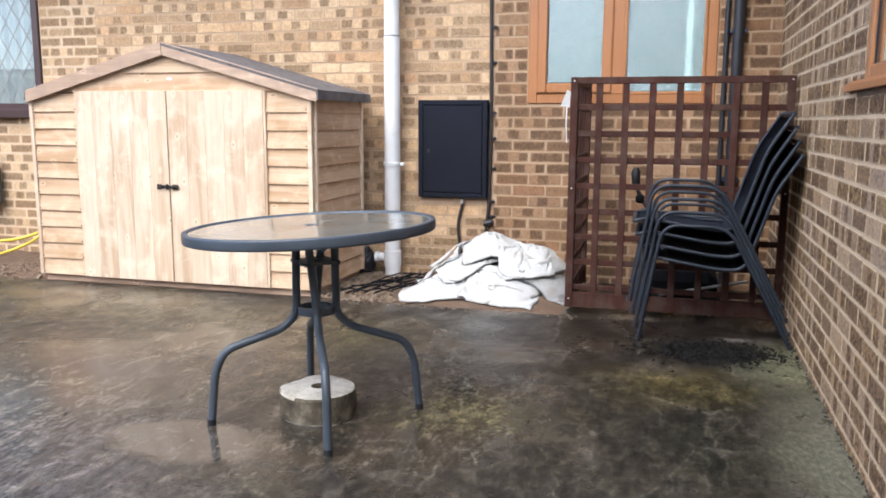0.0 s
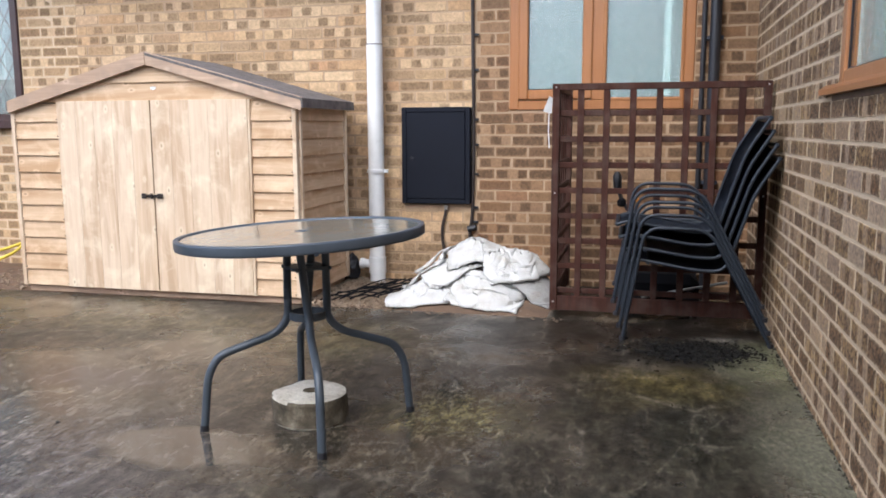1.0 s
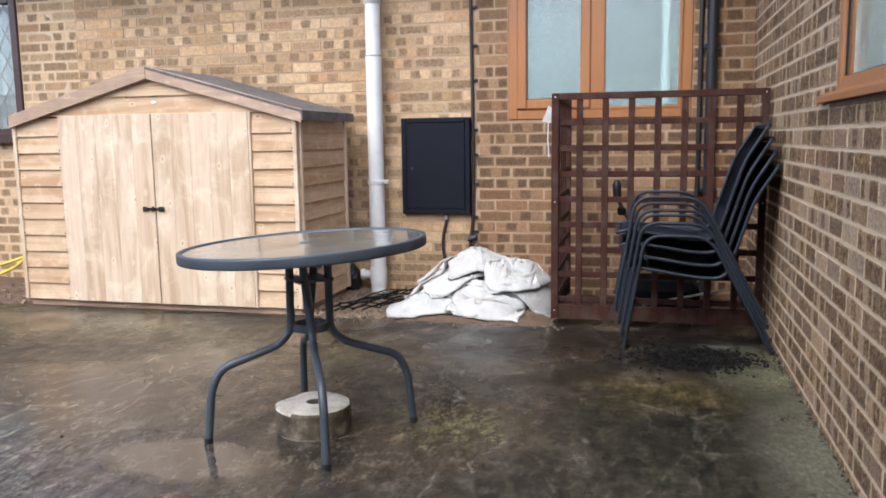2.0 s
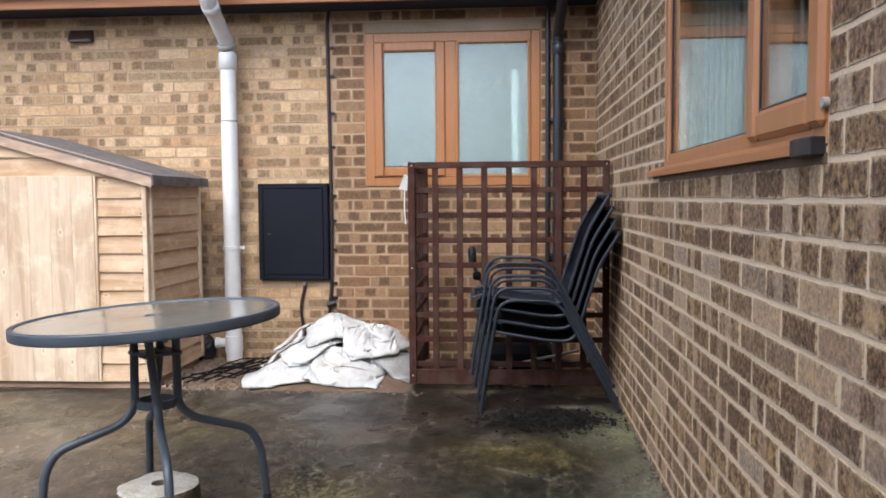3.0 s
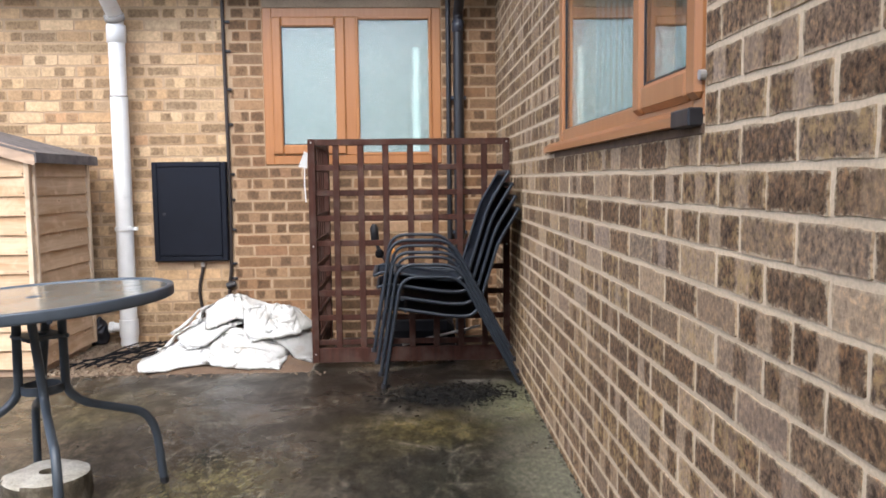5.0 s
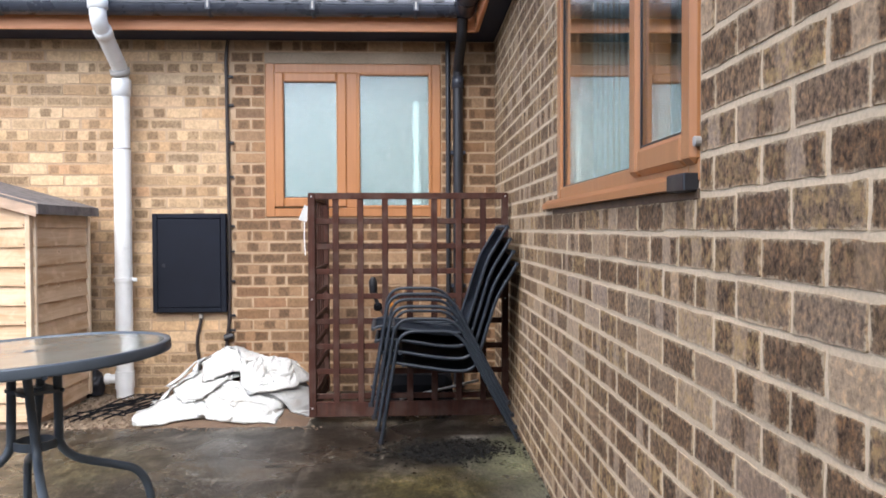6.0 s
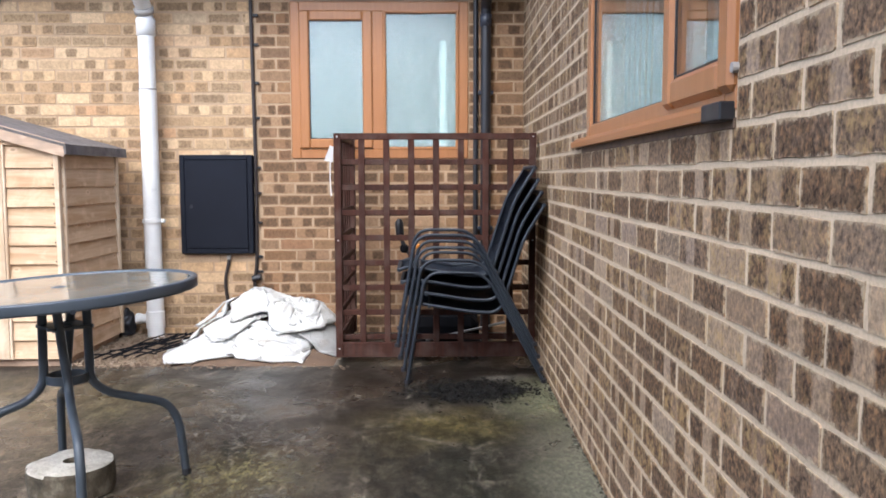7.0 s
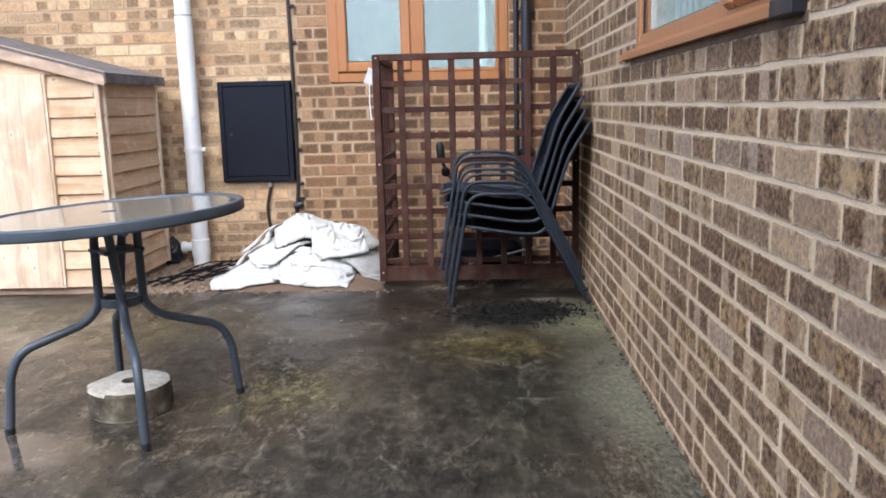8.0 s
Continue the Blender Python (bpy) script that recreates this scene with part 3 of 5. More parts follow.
def lay_bricks(wall, x0, x1, z_first, courses, holes, keep, mat_piece, mat_joined, seed, module=0.225, phase=0.0, height=0.0645, joint=0.0105, proud=0.0035, chips=0.0026, course=0.075):
    """Stretcher bond over the wall's face; bricks inside keep become objects of their own, the rest one mesh."""
    rng = random.Random(seed)
    length = module - joint
    meshes = [brick_mesh("brick", [(0.0, 0.0, length / 2, brick_verts(length, rng, height, proud, chips))], mat_piece) for _ in range(16)]
    joined, made = [], 0
    for c in range(courses):
        z = z_first + course * c + course / 2
        x = phase + module * (math.floor((x0 - phase) / module) + (0.5 if c % 2 else 0.0) - 1)
        while x < x1:
            shift = rng.uniform(-0.004, 0.004)
            spans = [(max(x + joint / 2 + shift, x0), min(x + module - joint / 2 + shift, x1))]
            x += module
            for hx0, hx1, hz0, hz1 in holes:
                if hz0 < z + 0.03 and z - 0.03 < hz1:
                    nxt = []
                    for a, b in spans:
                        if a < hx0 - 0.005:
                            nxt.append((a, min(b, hx0 - 0.005)))
                        if b > hx1 + 0.005:
                            nxt.append((max(a, hx1 + 0.005), b))
                    spans = nxt
            for a, b in spans:
                if b - a < 0.02:
                    continue
                mid = (a + b) / 2
                whole = abs(b - a - length) < 1e-6
                if whole and keep[0] < mid < keep[1] and keep[2] < z < keep[3] and made < 300:
                    ob = new("brick", rng.choice(meshes))
                    ob.parent = wall
                    ob.location = (mid, rng.uniform(-0.4, 0.4) * proud, z + rng.uniform(-0.0015, 0.0015))
                    made += 1
                else:
                    joined.append((mid, z, (b - a) / 2, brick_verts(b - a, rng, height, proud, chips)))
    rest = new("brickwork", brick_mesh("brickwork", joined, mat_joined))
    rest.parent = wall
    rest["kind"] = "stuff"


EAST = Matrix.Translation((0.03, 0, 0)) @ pose(0, 0, 0, 0, 0, -90.5)
WIN_N = (-1.52, -0.34, 1.18, 2.21)
WIN_E = (2.39, 3.94, 1.185, 2.21)
WIN_OLD = (-6.9, -5.37, 1.12, 2.21)
BOX = (-2.255, -1.785, 0.548, 1.19)

wall_north = setting(link_mesh("wall_north", slab_with_openings(-4.85, 0.28, -0.2, 2.5, 0.0, 0.25, [WIN_N, BOX]), M_mortar_b), "buff brick back wall of a bungalow with warm mortar", "wall")
wall_north_old = setting(link_mesh("wall_north_old", slab_with_openings(-8.0, -4.85, -0.2, 2.5, -0.002, 0.25, [WIN_OLD]), M_mortar_e), "older paler brick stretch of the back wall", "wall")
wall_east = setting(link_mesh("wall_east", slab_with_openings(0.0, 9.0, -0.2, 2.5, 0.0, 0.25, [WIN_E]), M_mortar_e), "dark brown rustic brick side wall with pale mortar", "wall")
wall_east.matrix_world = EAST

# Unseen plain walls close the yard behind and beside; the south one cuts low skylight.
sky_block_wall = setting(link_mesh("wall_south", boxed(-12.0, 0.02, -9.8, -9.6, -0.2, 3.3, 0.01), M_wall_far), "unseen plain wall added behind the yard to block low sky", "wall")
yard_wall_w = setting(link_mesh("wall_west", boxed(-12.2, -12.0, -12.0, 0.2, -0.2, 1.8, 0.01), M_wall_far), "plain boundary wall beside the yard", "wall")

ground = setting(link_mesh("ground", boxed(-300, 300, -300, 300, -0.3, -0.06, 0), M_soil), "bare brown earth round the buildings", "ground")
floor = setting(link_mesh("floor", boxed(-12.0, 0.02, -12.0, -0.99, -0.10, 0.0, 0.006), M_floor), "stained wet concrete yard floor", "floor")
floor_back = setting(link_mesh("floor_corner", boxed(-1.14, 0.02, -0.986, -0.002, -0.10, -0.004, 0.004), M_floor), "damp concrete under the trellis screen, darkened by painted shade", "floor")


def uneven(x0, x1, y0, y1, nx, ny, height, seed):
    bm = bmesh.new()
    rows = []
    for j in range(ny + 1):
        row = []
        for i in range(nx + 1):
            x, y = x0 + (x1 - x0) * i / nx, y0 + (y1 - y0) * j / ny
            row.append(bm.verts.new((x, y, height(x, y) + 0.012 * noise.noise((x * 6 + seed, y * 6, 0)) + 0.006 * noise.noise((x * 21, y * 21 + seed, 3)))))
        rows.append(row)
    for a, b in zip(rows, rows[1:]):
        for i in range(nx):
            bm.faces.new((a[i], a[i + 1], b[i + 1], b[i]))
    return bm


bed = setting(link_mesh("soil_bed", uneven(-8.0, -1.13, -1.0, 0.02, 190, 30, lambda x, y: -0.012, 2), M_soil, True), "strip of damp soil and chippings along the wall", "soil")

# Darker bricks right of the cable paint the corner's shade; paler ones left.
lay_bricks(wall_north, -1.745, 0.03, 0.04 - 0.075, 32, [(-1.52, -0.34, 1.18, 2.29), (BOX[0], BOX[1], BOX[2], 1.16)], (-1.74, -0.35, 0.2, 2.25), M_russet_shaded, M_russet_shaded_i, 5, phase=-2.065)
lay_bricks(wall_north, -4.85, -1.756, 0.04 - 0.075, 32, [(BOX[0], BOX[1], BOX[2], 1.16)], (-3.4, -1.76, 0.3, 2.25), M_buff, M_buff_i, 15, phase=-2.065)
lay_bricks(wall_north_old, -8.0, -4.85, 0.04 - 0.075, 32, [WIN_OLD], (-5.35, -4.85, 0.0, 2.3), M_buff, M_buff_i, 6)
lay_bricks(wall_east, 0.0, 6.5, 0.034 - 0.075, 32, [(WIN_E[0], WIN_E[1], 1.172, 2.21)], (2.75, 4.9, 0.35, 1.72), M_brown, M_brown_i, 7, 0.2030, 3.814, 0.0645, 0.0105, 0.0022, 0.0026)

lintel = setting(link_mesh("lintel", boxed(-1.52, -0.34, -0.008, 0.1, 2.212, 2.285, 0.003), M_render), "smooth concrete lintel over the frosted window", "lintel")


# ---- eaves and roof ----
def gutter_run(length):
    """A half-round gutter along x, hung on its own brackets."""
    g = thing("gutter", "black plastic half-round gutter under the roof tiles", "gutter")
    bm = bmesh.new()
    n = 12
    for r, flip in ((0.066, False), (0.062, True)):
        prev = None
        for i in range(n + 1):
            a = math.pi * i / n
            y, z = -r * math.cos(a), -r * math.sin(a)
            cur = (bm.verts.new((0, y, z)), bm.verts.new((length, y, z)))
            if prev:
                f = (prev[0], cur[0], cur[1], prev[1])
                bm.faces.new(f if not flip else f[::-1])
            prev = cur
    box(bm, 0, length, -0.072, -0.061, -0.004, 0.006)
    part("channel", bm, M_gutter, g)
    x = 0.3
    while x < length:
        b = bmesh.new()
        pts = [(x, -0.071 * math.cos(math.pi * i / 10), -0.071 * math.sin(math.pi * i / 10)) for i in range(11)]
        tube(b, pts, 0.011, 6, 0.35)
        box(b, x - 0.016, x + 0.016, -0.078, -0.066, -0.045, 0.012, 0.002)
        part("bracket", b, M_gutter, g)
        c = boxed(x - 0.005, x + 0.005, -0.081, -0.076, -0.035, 0.01, 0.001)
        part("clip", c, M_rubber, g, "pale metal clip")
        x += 0.64
    return g


g_north = gutter_run(7.6)
g_north.matrix_world = pose(-7.85, -0.375, 2.495)
g_east = gutter_run(7.4)
g_east.matrix_world = EAST @ pose(0.33, -0.225, 2.495)

setting(link_mesh("fascia_north", boxed(-8.0, -0.12, -0.305, -0.283, 2.357, 2.485, 0.003), M_fascia), "orange-brown fascia board under the gutter", "fascia")
fe = setting(link_mesh("fascia_east", boxed(0.31, 9.0, -0.155, -0.133, 2.357, 2.485, 0.003), M_fascia), "brown fascia board over the side wall", "fascia")
fe.matrix_world = EAST
setting(link_mesh("soffit_north", boxed(-8.0, 0.02, -0.283, -0.004, 2.365, 2.385, 0.0), M_soffit), "soffit board under the deep eaves, shade put into its colour", "soffit")
se = setting(link_mesh("soffit_east", boxed(0.286, 9.0, -0.133, -0.004, 2.366, 2.386, 0.0), M_soffit), "soffit board over the side wall, shade put into its colour", "soffit")
se.matrix_world = EAST


def roof_slope(name, x0, x1, rows, eave, label):
    """Rolled concrete tiles in lapped courses, rising from the eaves at y = eave."""
    top = thing(name, label, "roof", kind="structure")
    pitch, cover, wide = radians(24), 0.30, 0.30
    me = bpy.data.meshes.new("tile")
    n, vs, fs = 16, [], []
    for t in (0.0, -0.016):
        for s in (0.0, 0.36):
            for i in range(n + 1):
                u = i / n
                h = 0.020 * max(0.0, math.cos(2 * math.pi * (2 * u - 0.25))) ** 0.8 if t == 0 else 0.016 * max(0.0, math.cos(2 * math.pi * (2 * u - 0.25))) ** 0.8
                vs.append((u * wide, s, h + t))
    m = n + 1
    for i in range(n):
        fs += [(i, i + 1, m + i + 1, m + i), (2 * m + i, 3 * m + i, 3 * m + i + 1, 2 * m + i + 1), (i, 2 * m + i, 2 * m + i + 1, i + 1)]
    me.from_pydata(vs, [], fs)
    me.materials.append(M_tile)
    rng = random.Random(3)
    for r in range(rows):
        x = x0 + (0.15 if r % 2 else 0.0)
        while x < x1 - 0.2:
            t = new("tile", me)
            t.parent = top
            d = r * cover
            t.matrix_local = pose(x, eave + d * math.cos(pitch), 2.510 + d * math.sin(pitch) + 0.016, math.degrees(pitch) - 3.0, 0, rng.uniform(-0.3, 0.3))
            x += wide
    b = bmesh.new()
    y0, z0 = eave + 0.02, 2.492
    y1, z1 = 3.8, 2.492 + (3.78 - eave) * math.tan(pitch)
    for quad in (((x0, y0, z0), (x1, y0, z0), (x1, y1, z1), (x0, y1, z1)), ((x0, y1, z1), (x1, y1, z1), (x1, 7.58 - eave, z0), (x0, 7.58 - eave, z0))):
        b.faces.new([b.verts.new(p) for p in quad])
    bmesh.ops.solidify(b, geom=b.faces[:], thickness=0.02)
    part("roof_deck", b, M_tile, top)
    return top


roof_slope("roof_north", -7.9, 0.5, 5, -0.39, "dark grey rolled concrete roof tiles in lapped rows")
re_ = roof_slope("roof_east", 0.1, 8.4, 2, -0.24, "dark grey concrete roof tiles over the side wing")
re_.matrix_world = EAST


# ---- windows ----
def frame_bars(bm, x0, x1, z0, z1, w, y0, y1, bevel=0.006):
    box(bm, x0, x0 + w, y0, y1, z0, z1, bevel)
    box(bm, x1 - w, x1, y0, y1, z0, z1, bevel)
    box(bm, x0 + w - 0.001, x1 - w + 0.001, y0 + 0.001, y1 - 0.001, z0, z0 + w, bevel)
    box(bm, x0 + w - 0.001, x1 - w + 0.001, y0 + 0.001, y1 - 0.001, z1 - w, z1, bevel)
    return bm


def window_north():
    w = thing("window_1", "oak-effect window with two frosted panes in brick wall", "window", kind="structure")
    x0, x1, z0, z1 = WIN_N
    bm = frame_bars(bmesh.new(), x0, x1, z0, z1, 0.062, -0.012, 0.06, 0.005)
    box(bm, -0.985, -0.905, -0.011, 0.058, z0 + 0.06, z1 - 0.06, 0.005)
    part("window_frame", bm, M_oak, w)
    part("sash", frame_bars(bmesh.new(), -1.462, -0.975, z0 + 0.065, z1 - 0.058, 0.068, -0.024, 0.0, 0.010), M_oak, w)
    part("sash", frame_bars(bmesh.new(), -0.908, -0.402, z0 + 0.055, z1 - 0.055, 0.022, -0.016, 0.012, 0.006), M_oak, w)
    part("pane", boxed(-1.40, -1.0, -0.010, -0.004, z0 + 0.12, z1 - 0.11, 0), M_obscure, w, "frosted glass pane")
    part("pane", boxed(-0.895, -0.415, 0.0, 0.006, z0 + 0.07, z1 - 0.07, 0), M_obscure, w, "frosted glass pane")
    for o in w.children:
        if o.name.startswith("pane"):
            o.visible_shadow = False
    part("seal", frame_bars(bmesh.new(), -1.396, -1.004, z0 + 0.131, z1 - 0.124, 0.006, -0.016, -0.0095, 0.001), M_black, w)
    part("seal", frame_bars(bmesh.new(), -0.892, -0.418, z0 + 0.073, z1 - 0.073, 0.006, -0.006, 0.0005, 0.001), M_black, w)
    return w


def window_east():
    w = thing("window_2", "oak-effect casement window with clear glass and blinds behind", "window", kind="structure", at=EAST)
    x0, x1, z0, z1 = WIN_E
    bm = frame_bars(bmesh.new(), x0, x1, z0, z1, 0.064, -0.002, 0.09, 0.005)
    box(bm, 3.430, 3.51, -0.001, 0.088, z0 + 0.055, z1 - 0.055, 0.005)
    part("window_frame", bm, M_oak, w)
    part("sash", frame_bars(bmesh.new(), 3.478, 3.937, z0 + 0.036, z1 - 0.03, 0.068, -0.018, 0.020, 0.012), M_oak, w)
    for y in (0.018, 0.038):
        p = part("pane", boxed(x0 + 0.055, 3.435, y, y + 0.004, z0 + 0.055, z1 - 0.055, 0), M_glass, w, "clear glass pane")
        p.visible_shadow = False
    for y in (0.000, 0.014):
        p = part("pane", boxed(3.538, 3.877, y, y + 0.004, z0 + 0.10, z1 - 0.09, 0), M_glass, w, "clear glass pane")
        p.visible_shadow = False
    part("seal", frame_bars(bmesh.new(), 3.545, 3.870, z0 + 0.103, z1 - 0.097, 0.006, -0.007, -0.0004, 0.001), M_black, w)
    part("seal", frame_bars(bmesh.new(), x0 + 0.063, 3.431, z0 + 0.063, z1 - 0.063, 0.006, 0.010, 0.0178, 0.001), M_black, w)
    bm = bmesh.new()
    prof = [(-0.026, -0.012), (-0.026, 0.008), (-0.003, 0.024), (0.05, 0.024), (0.05, -0.012)]
    a = [bm.verts.new((2.17, y, z0 + z)) for y, z in prof]
    b = [bm.verts.new((3.825, y, z0 + z)) for y, z in prof]
    bm.faces.new(a)
    bm.faces.new(b[::-1])
    for k in range(5):
        bm.faces.new((a[k], b[k], b[(k + 1) % 5], a[(k + 1) % 5]))
    bmesh.ops.recalc_face_normals(bm, faces=bm.faces[:])
    part("window_sill", bm, M_oak_x, w)
    part("sill_end_cap", boxed(3.826, 3.934, -0.031, 0.0, z0 - 0.018, z0 + 0.018, 0.003), M_black, w, "black plastic sill end")
    # Thin dark strip added below the sill for its shadow and dirt.
    part("sealant", boxed(2.30, 3.94, -0.004, 0.004, z0 - 0.034, z0 - 0.0125, 0.002), M_soil, w, "dark strip added under the sill for shadow and dirt")
    part("cap_screw", tube(bmesh.new(), [(3.944, -0.014, z0 + 0.078), (3.944, 0.002, z0 + 0.078)], 0.010, 10), M_rubber, w)
    return w


def window_old():
    w = thing("window_3", "dark brown window with leaded diamond lights", "window", kind="structure")
    x0, x1, z0, z1 = WIN_OLD
    part("window_frame", frame_bars(bmesh.new(), x0, x1, z0, z1, 0.065, -0.02, 0.06, 0.006), M_darkwood, w)
    part("window_sill", boxed(x0 - 0.04, x1 + 0.03, -0.07, 0.02, z0 - 0.05, z0 + 0.02, 0.008), M_darkwood, w)
    p = part("pane", boxed(x0 + 0.06, x1 - 0.06, 0.01, 0.016, z0 + 0.06, z1 - 0.06, 0), M_glass, w)
    p.visible_shadow = False
    lead = bmesh.new()
    step, h = 0.13, z1 - z0 - 0.13
    for k in range(-12, 14):
        for s in (1, -1):
            pts = []
            for q in (0.0, 1.0):
                pts.append((x1 - 0.065 - k * step - s * q * h * 0.62, 0.004, z0 + 0.065 + q * h))
            (xa, _, za), (xb, _, zb) = pts
            lo, hi = x0 + 0.065, x1 - 0.065
            ts = [0.0, 1.0]
            if abs(xb - xa) > 1e-6:
                tl, th = sorted(((lo - xa) / (xb - xa), (hi - xa) / (xb - xa)))
                ts = [max(0.0, tl), min(1.0, th)]
            if ts[1] - ts[0] > 0.02:
                tube(lead, [(xa + (xb - xa) * t, 0.004, za + (zb - za) * t) for t in ts], 0.0035, 5)
    part("lead_came", lead, M_lead, w, "crossing strips of lead")
    return w


window_north()
window_east()
window_old()


def room(name, x0, x1, y0, y1, m=None):
    bm = bmesh.new()
    for b in ((x0, x1, y1, y1 + 0.05, 0, 2.4), (x0 - 0.05, x0, y0, y1, 0, 2.4), (x1, x1 + 0.05, y0, y1, 0, 2.4), (x0, x1, y0, y1, -0.05, 0), (x0, x1, y0, y1, 2.4, 2.45)):
        box(bm, *b)
    ob = setting(link_mesh(name, bm, M_roomwall), "plain pale room behind the window", "wall")
    if m is not None:
        ob.matrix_world = m
    return ob


room("wall_room_north", -2.2, 0.2, 0.26, 2.2)
room("wall_room_east", 1.6, 4.8, 0.26, 2.6, EAST)
room("wall_room_old", -7.4, -4.95, 0.26, 2.2)


def vertical_blind():
    v = thing("vertical_blind", "pale vertical fabric blinds hanging behind clear glass", "blind", at=EAST)
    part("headrail", boxed(2.26, 3.9, 0.125, 0.155, 2.12, 2.16, 0.003), M_white_pipe, v)
    for i in range(19):
        x = 2.44 + i * 0.080
        bm = bmesh.new()
        r = []
        for z in (1.16, 2.12):
            r.append([bm.verts.new((x + 0.037 * math.cos(0.30) * s, 0.14 - 0.045 * math.sin(0.30) * s + 0.008 * (1 - s * s), z)) for s in (-1, -0.5, 0, 0.5, 1)])
        for k in range(4):
            bm.faces.new((r[0][k], r[0][k + 1], r[1][k + 1], r[1][k]))
        bmesh.ops.solidify(bm, geom=bm.faces[:], thickness=0.002)
        part("slat", bm, M_blind, v)
    return v


vertical_blind()
bottle = thing("white_post", "white upright post standing behind frosted glass", "post")
part("shaft", boxed(-0.530, -0.482, 0.009, 0.05, 1.26, 1.96, 0.01), M_paper, bottle)
curtain = thing("white_curtain", "white gathered curtain behind leaded glass", "curtain")
bm = bmesh.new()
cols = []
for i in range(60):
    x = -6.82 + i * 1.38 / 59
    y = 0.12 + 0.02 * math.sin(i * 1.3)
    cols.append((bm.verts.new((x, y, 1.46)), bm.verts.new((x, y, 2.2))))
for a, b in zip(cols, cols[1:]):
    bm.faces.new((a[0], b[0], b[1], a[1]))
bmesh.ops.solidify(bm, geom=bm.faces[:], thickness=0.002)
part("drape", bm, M_blind, curtain)
# Sheet added behind the leaded window's lower half to lighten it.
bm = bmesh.new()
cols = []
for i in range(60):
    x = -6.82 + i * 1.38 / 59
    y = 0.17 + 0.012 * math.sin(i * 0.9)
    cols.append((bm.verts.new((x, y, 1.10)), bm.verts.new((x, y, 1.50))))
for a, b in zip(cols, cols[1:]):
    bm.faces.new((a[0], b[0], b[1], a[1]))
bmesh.ops.solidify(bm, geom=bm.faces[:], thickness=0.002)
part("net", bm, M_roomwall, curtain, "pale sheet added to lighten the lower pane")


# ---- fixtures on the walls ----
def soil_pipe():
    p = thing("downpipe", "white plastic soil pipe fixed to brick wall", "pipe")
    x, y = -2.437, -0.10
    part("lower_pipe", tube(bmesh.new(), [(x, y, -0.03), (x, y, 1.63)], 0.055, 24), M_white_pipe, p, smooth=True)
    part("upper_pipe", tube(bmesh.new(), [(x, y, 1.60), (x, y, 2.02)], 0.052, 24), M_white_pipe, p, smooth=True)
    bend = fillet([(x, y, 2.0), (x, y, 2.14), (x + 0.005, -0.50, 2.362), (x + 0.005, -0.50, 3.3)], 0.06, 6)
    part("offset_pipe", tube(bmesh.new(), bend, 0.050, 24), M_white_pipe, p, smooth=True)
    part("socket", lathe(bmesh.new(), [(0.05, 0), (0.060, 0.004), (0.061, 0.10), (0.057, 0.115), (0.05, 0.118)], 24, (x, y, 1.97)), M_white_pipe, p, smooth=True)
    part("socket", lathe(bmesh.new(), [(0.05, 0), (0.059, 0.004), (0.060, 0.05), (0.055, 0.06), (0.05, 0.062)], 24, (x + 0.005, -0.50, 2.43)), M_white_pipe, p, smooth=True)
    ring = part("collar", lathe(bmesh.new(), [(0.05, 0), (0.062, 0.003), (0.063, 0.035), (0.05, 0.04)], 24), M_rubber, p, "grey rubber collar", True)
    ring.matrix_local = Matrix.Translation((x, y - 0.010, 2.112)) @ pose(0, 0, 0, 32, 0, 0)
    ring = part("collar", lathe(bmesh.new(), [(0.05, 0), (0.0555, 0.003), (0.0565, 0.055), (0.05, 0.06)], 24), M_white_pipe, p, "", True)
    ring.matrix_local = Matrix.Translation((x + 0.004, -0.385, 2.298)) @ pose(0, 0, 0, 61, 0, 0)
    part("joint_ring", lathe(bmesh.new(), [(0.05, 0), (0.0575, 0.002), (0.0575, 0.010), (0.05, 0.012)], 24, (x, y, 1.622)), M_rubber, p, "grey joint ring", True)
    clip = lathe(bmesh.new(), [(0.054, 0), (0.062, 0.002), (0.062, 0.026), (0.054, 0.028)], 24, (x, y, 0.755))
    box(clip, x + 0.05, x + 0.085, y - 0.012, y + 0.012, 0.757, 0.781, 0.003)
    box(clip, x - 0.02, x + 0.02, y + 0.05, 0.0, 0.757, 0.781, 0.002)
    part("clip", clip, M_white_pipe, p)
    boss = tube(bmesh.new(), [(x - 0.04, y, 0.115), (x - 0.115, y, 0.115)], 0.030, 14)
    tube(boss, [(x - 0.10, y, 0.115), (x - 0.125, y, 0.115)], 0.037, 14)
    lathe(boss, [(0.054, 0.05), (0.0605, 0.053), (0.0605, 0.165), (0.054, 0.17)], 24, (x, y, 0))
    part("boss", boss, M_white_pipe, p, smooth=False)
    return p


def meter_cabinet():
    c = thing("meter_cabinet", "black painted meter cabinet set in brick wall", "meter box")
    x0, x1, z0, z1 = -2.266, -1.780, 0.543, 1.205
    part("surround", frame_bars(bmesh.new(), x0, x1, z0, z1, 0.035, -0.052, 0.02, 0.005), M_black_paint, c)
    part("back", boxed(x0 + 0.02, x1 - 0.02, -0.005, 0.10, z0 + 0.02, z1 - 0.02, 0), M_black_paint, c)
    door = part("door", boxed(x0 + 0.037, x1 - 0.037, -0.054, -0.03, z0 + 0.037, z1 - 0.037, 0.003), M_black_paint, c)
    part("lock", tube(bmesh.new(), [(x0 + 0.075, -0.052, 0.86), (x0 + 0.075, -0.059, 0.86)], 0.011, 12), M_black, door)
    part("mortar_patch", boxed(-2.26, -2.02, -0.0065, 0.01, 0.480, 0.536, 0.002), M_mortar_b, c, "rough pale mortar below the cabinet")
    return c


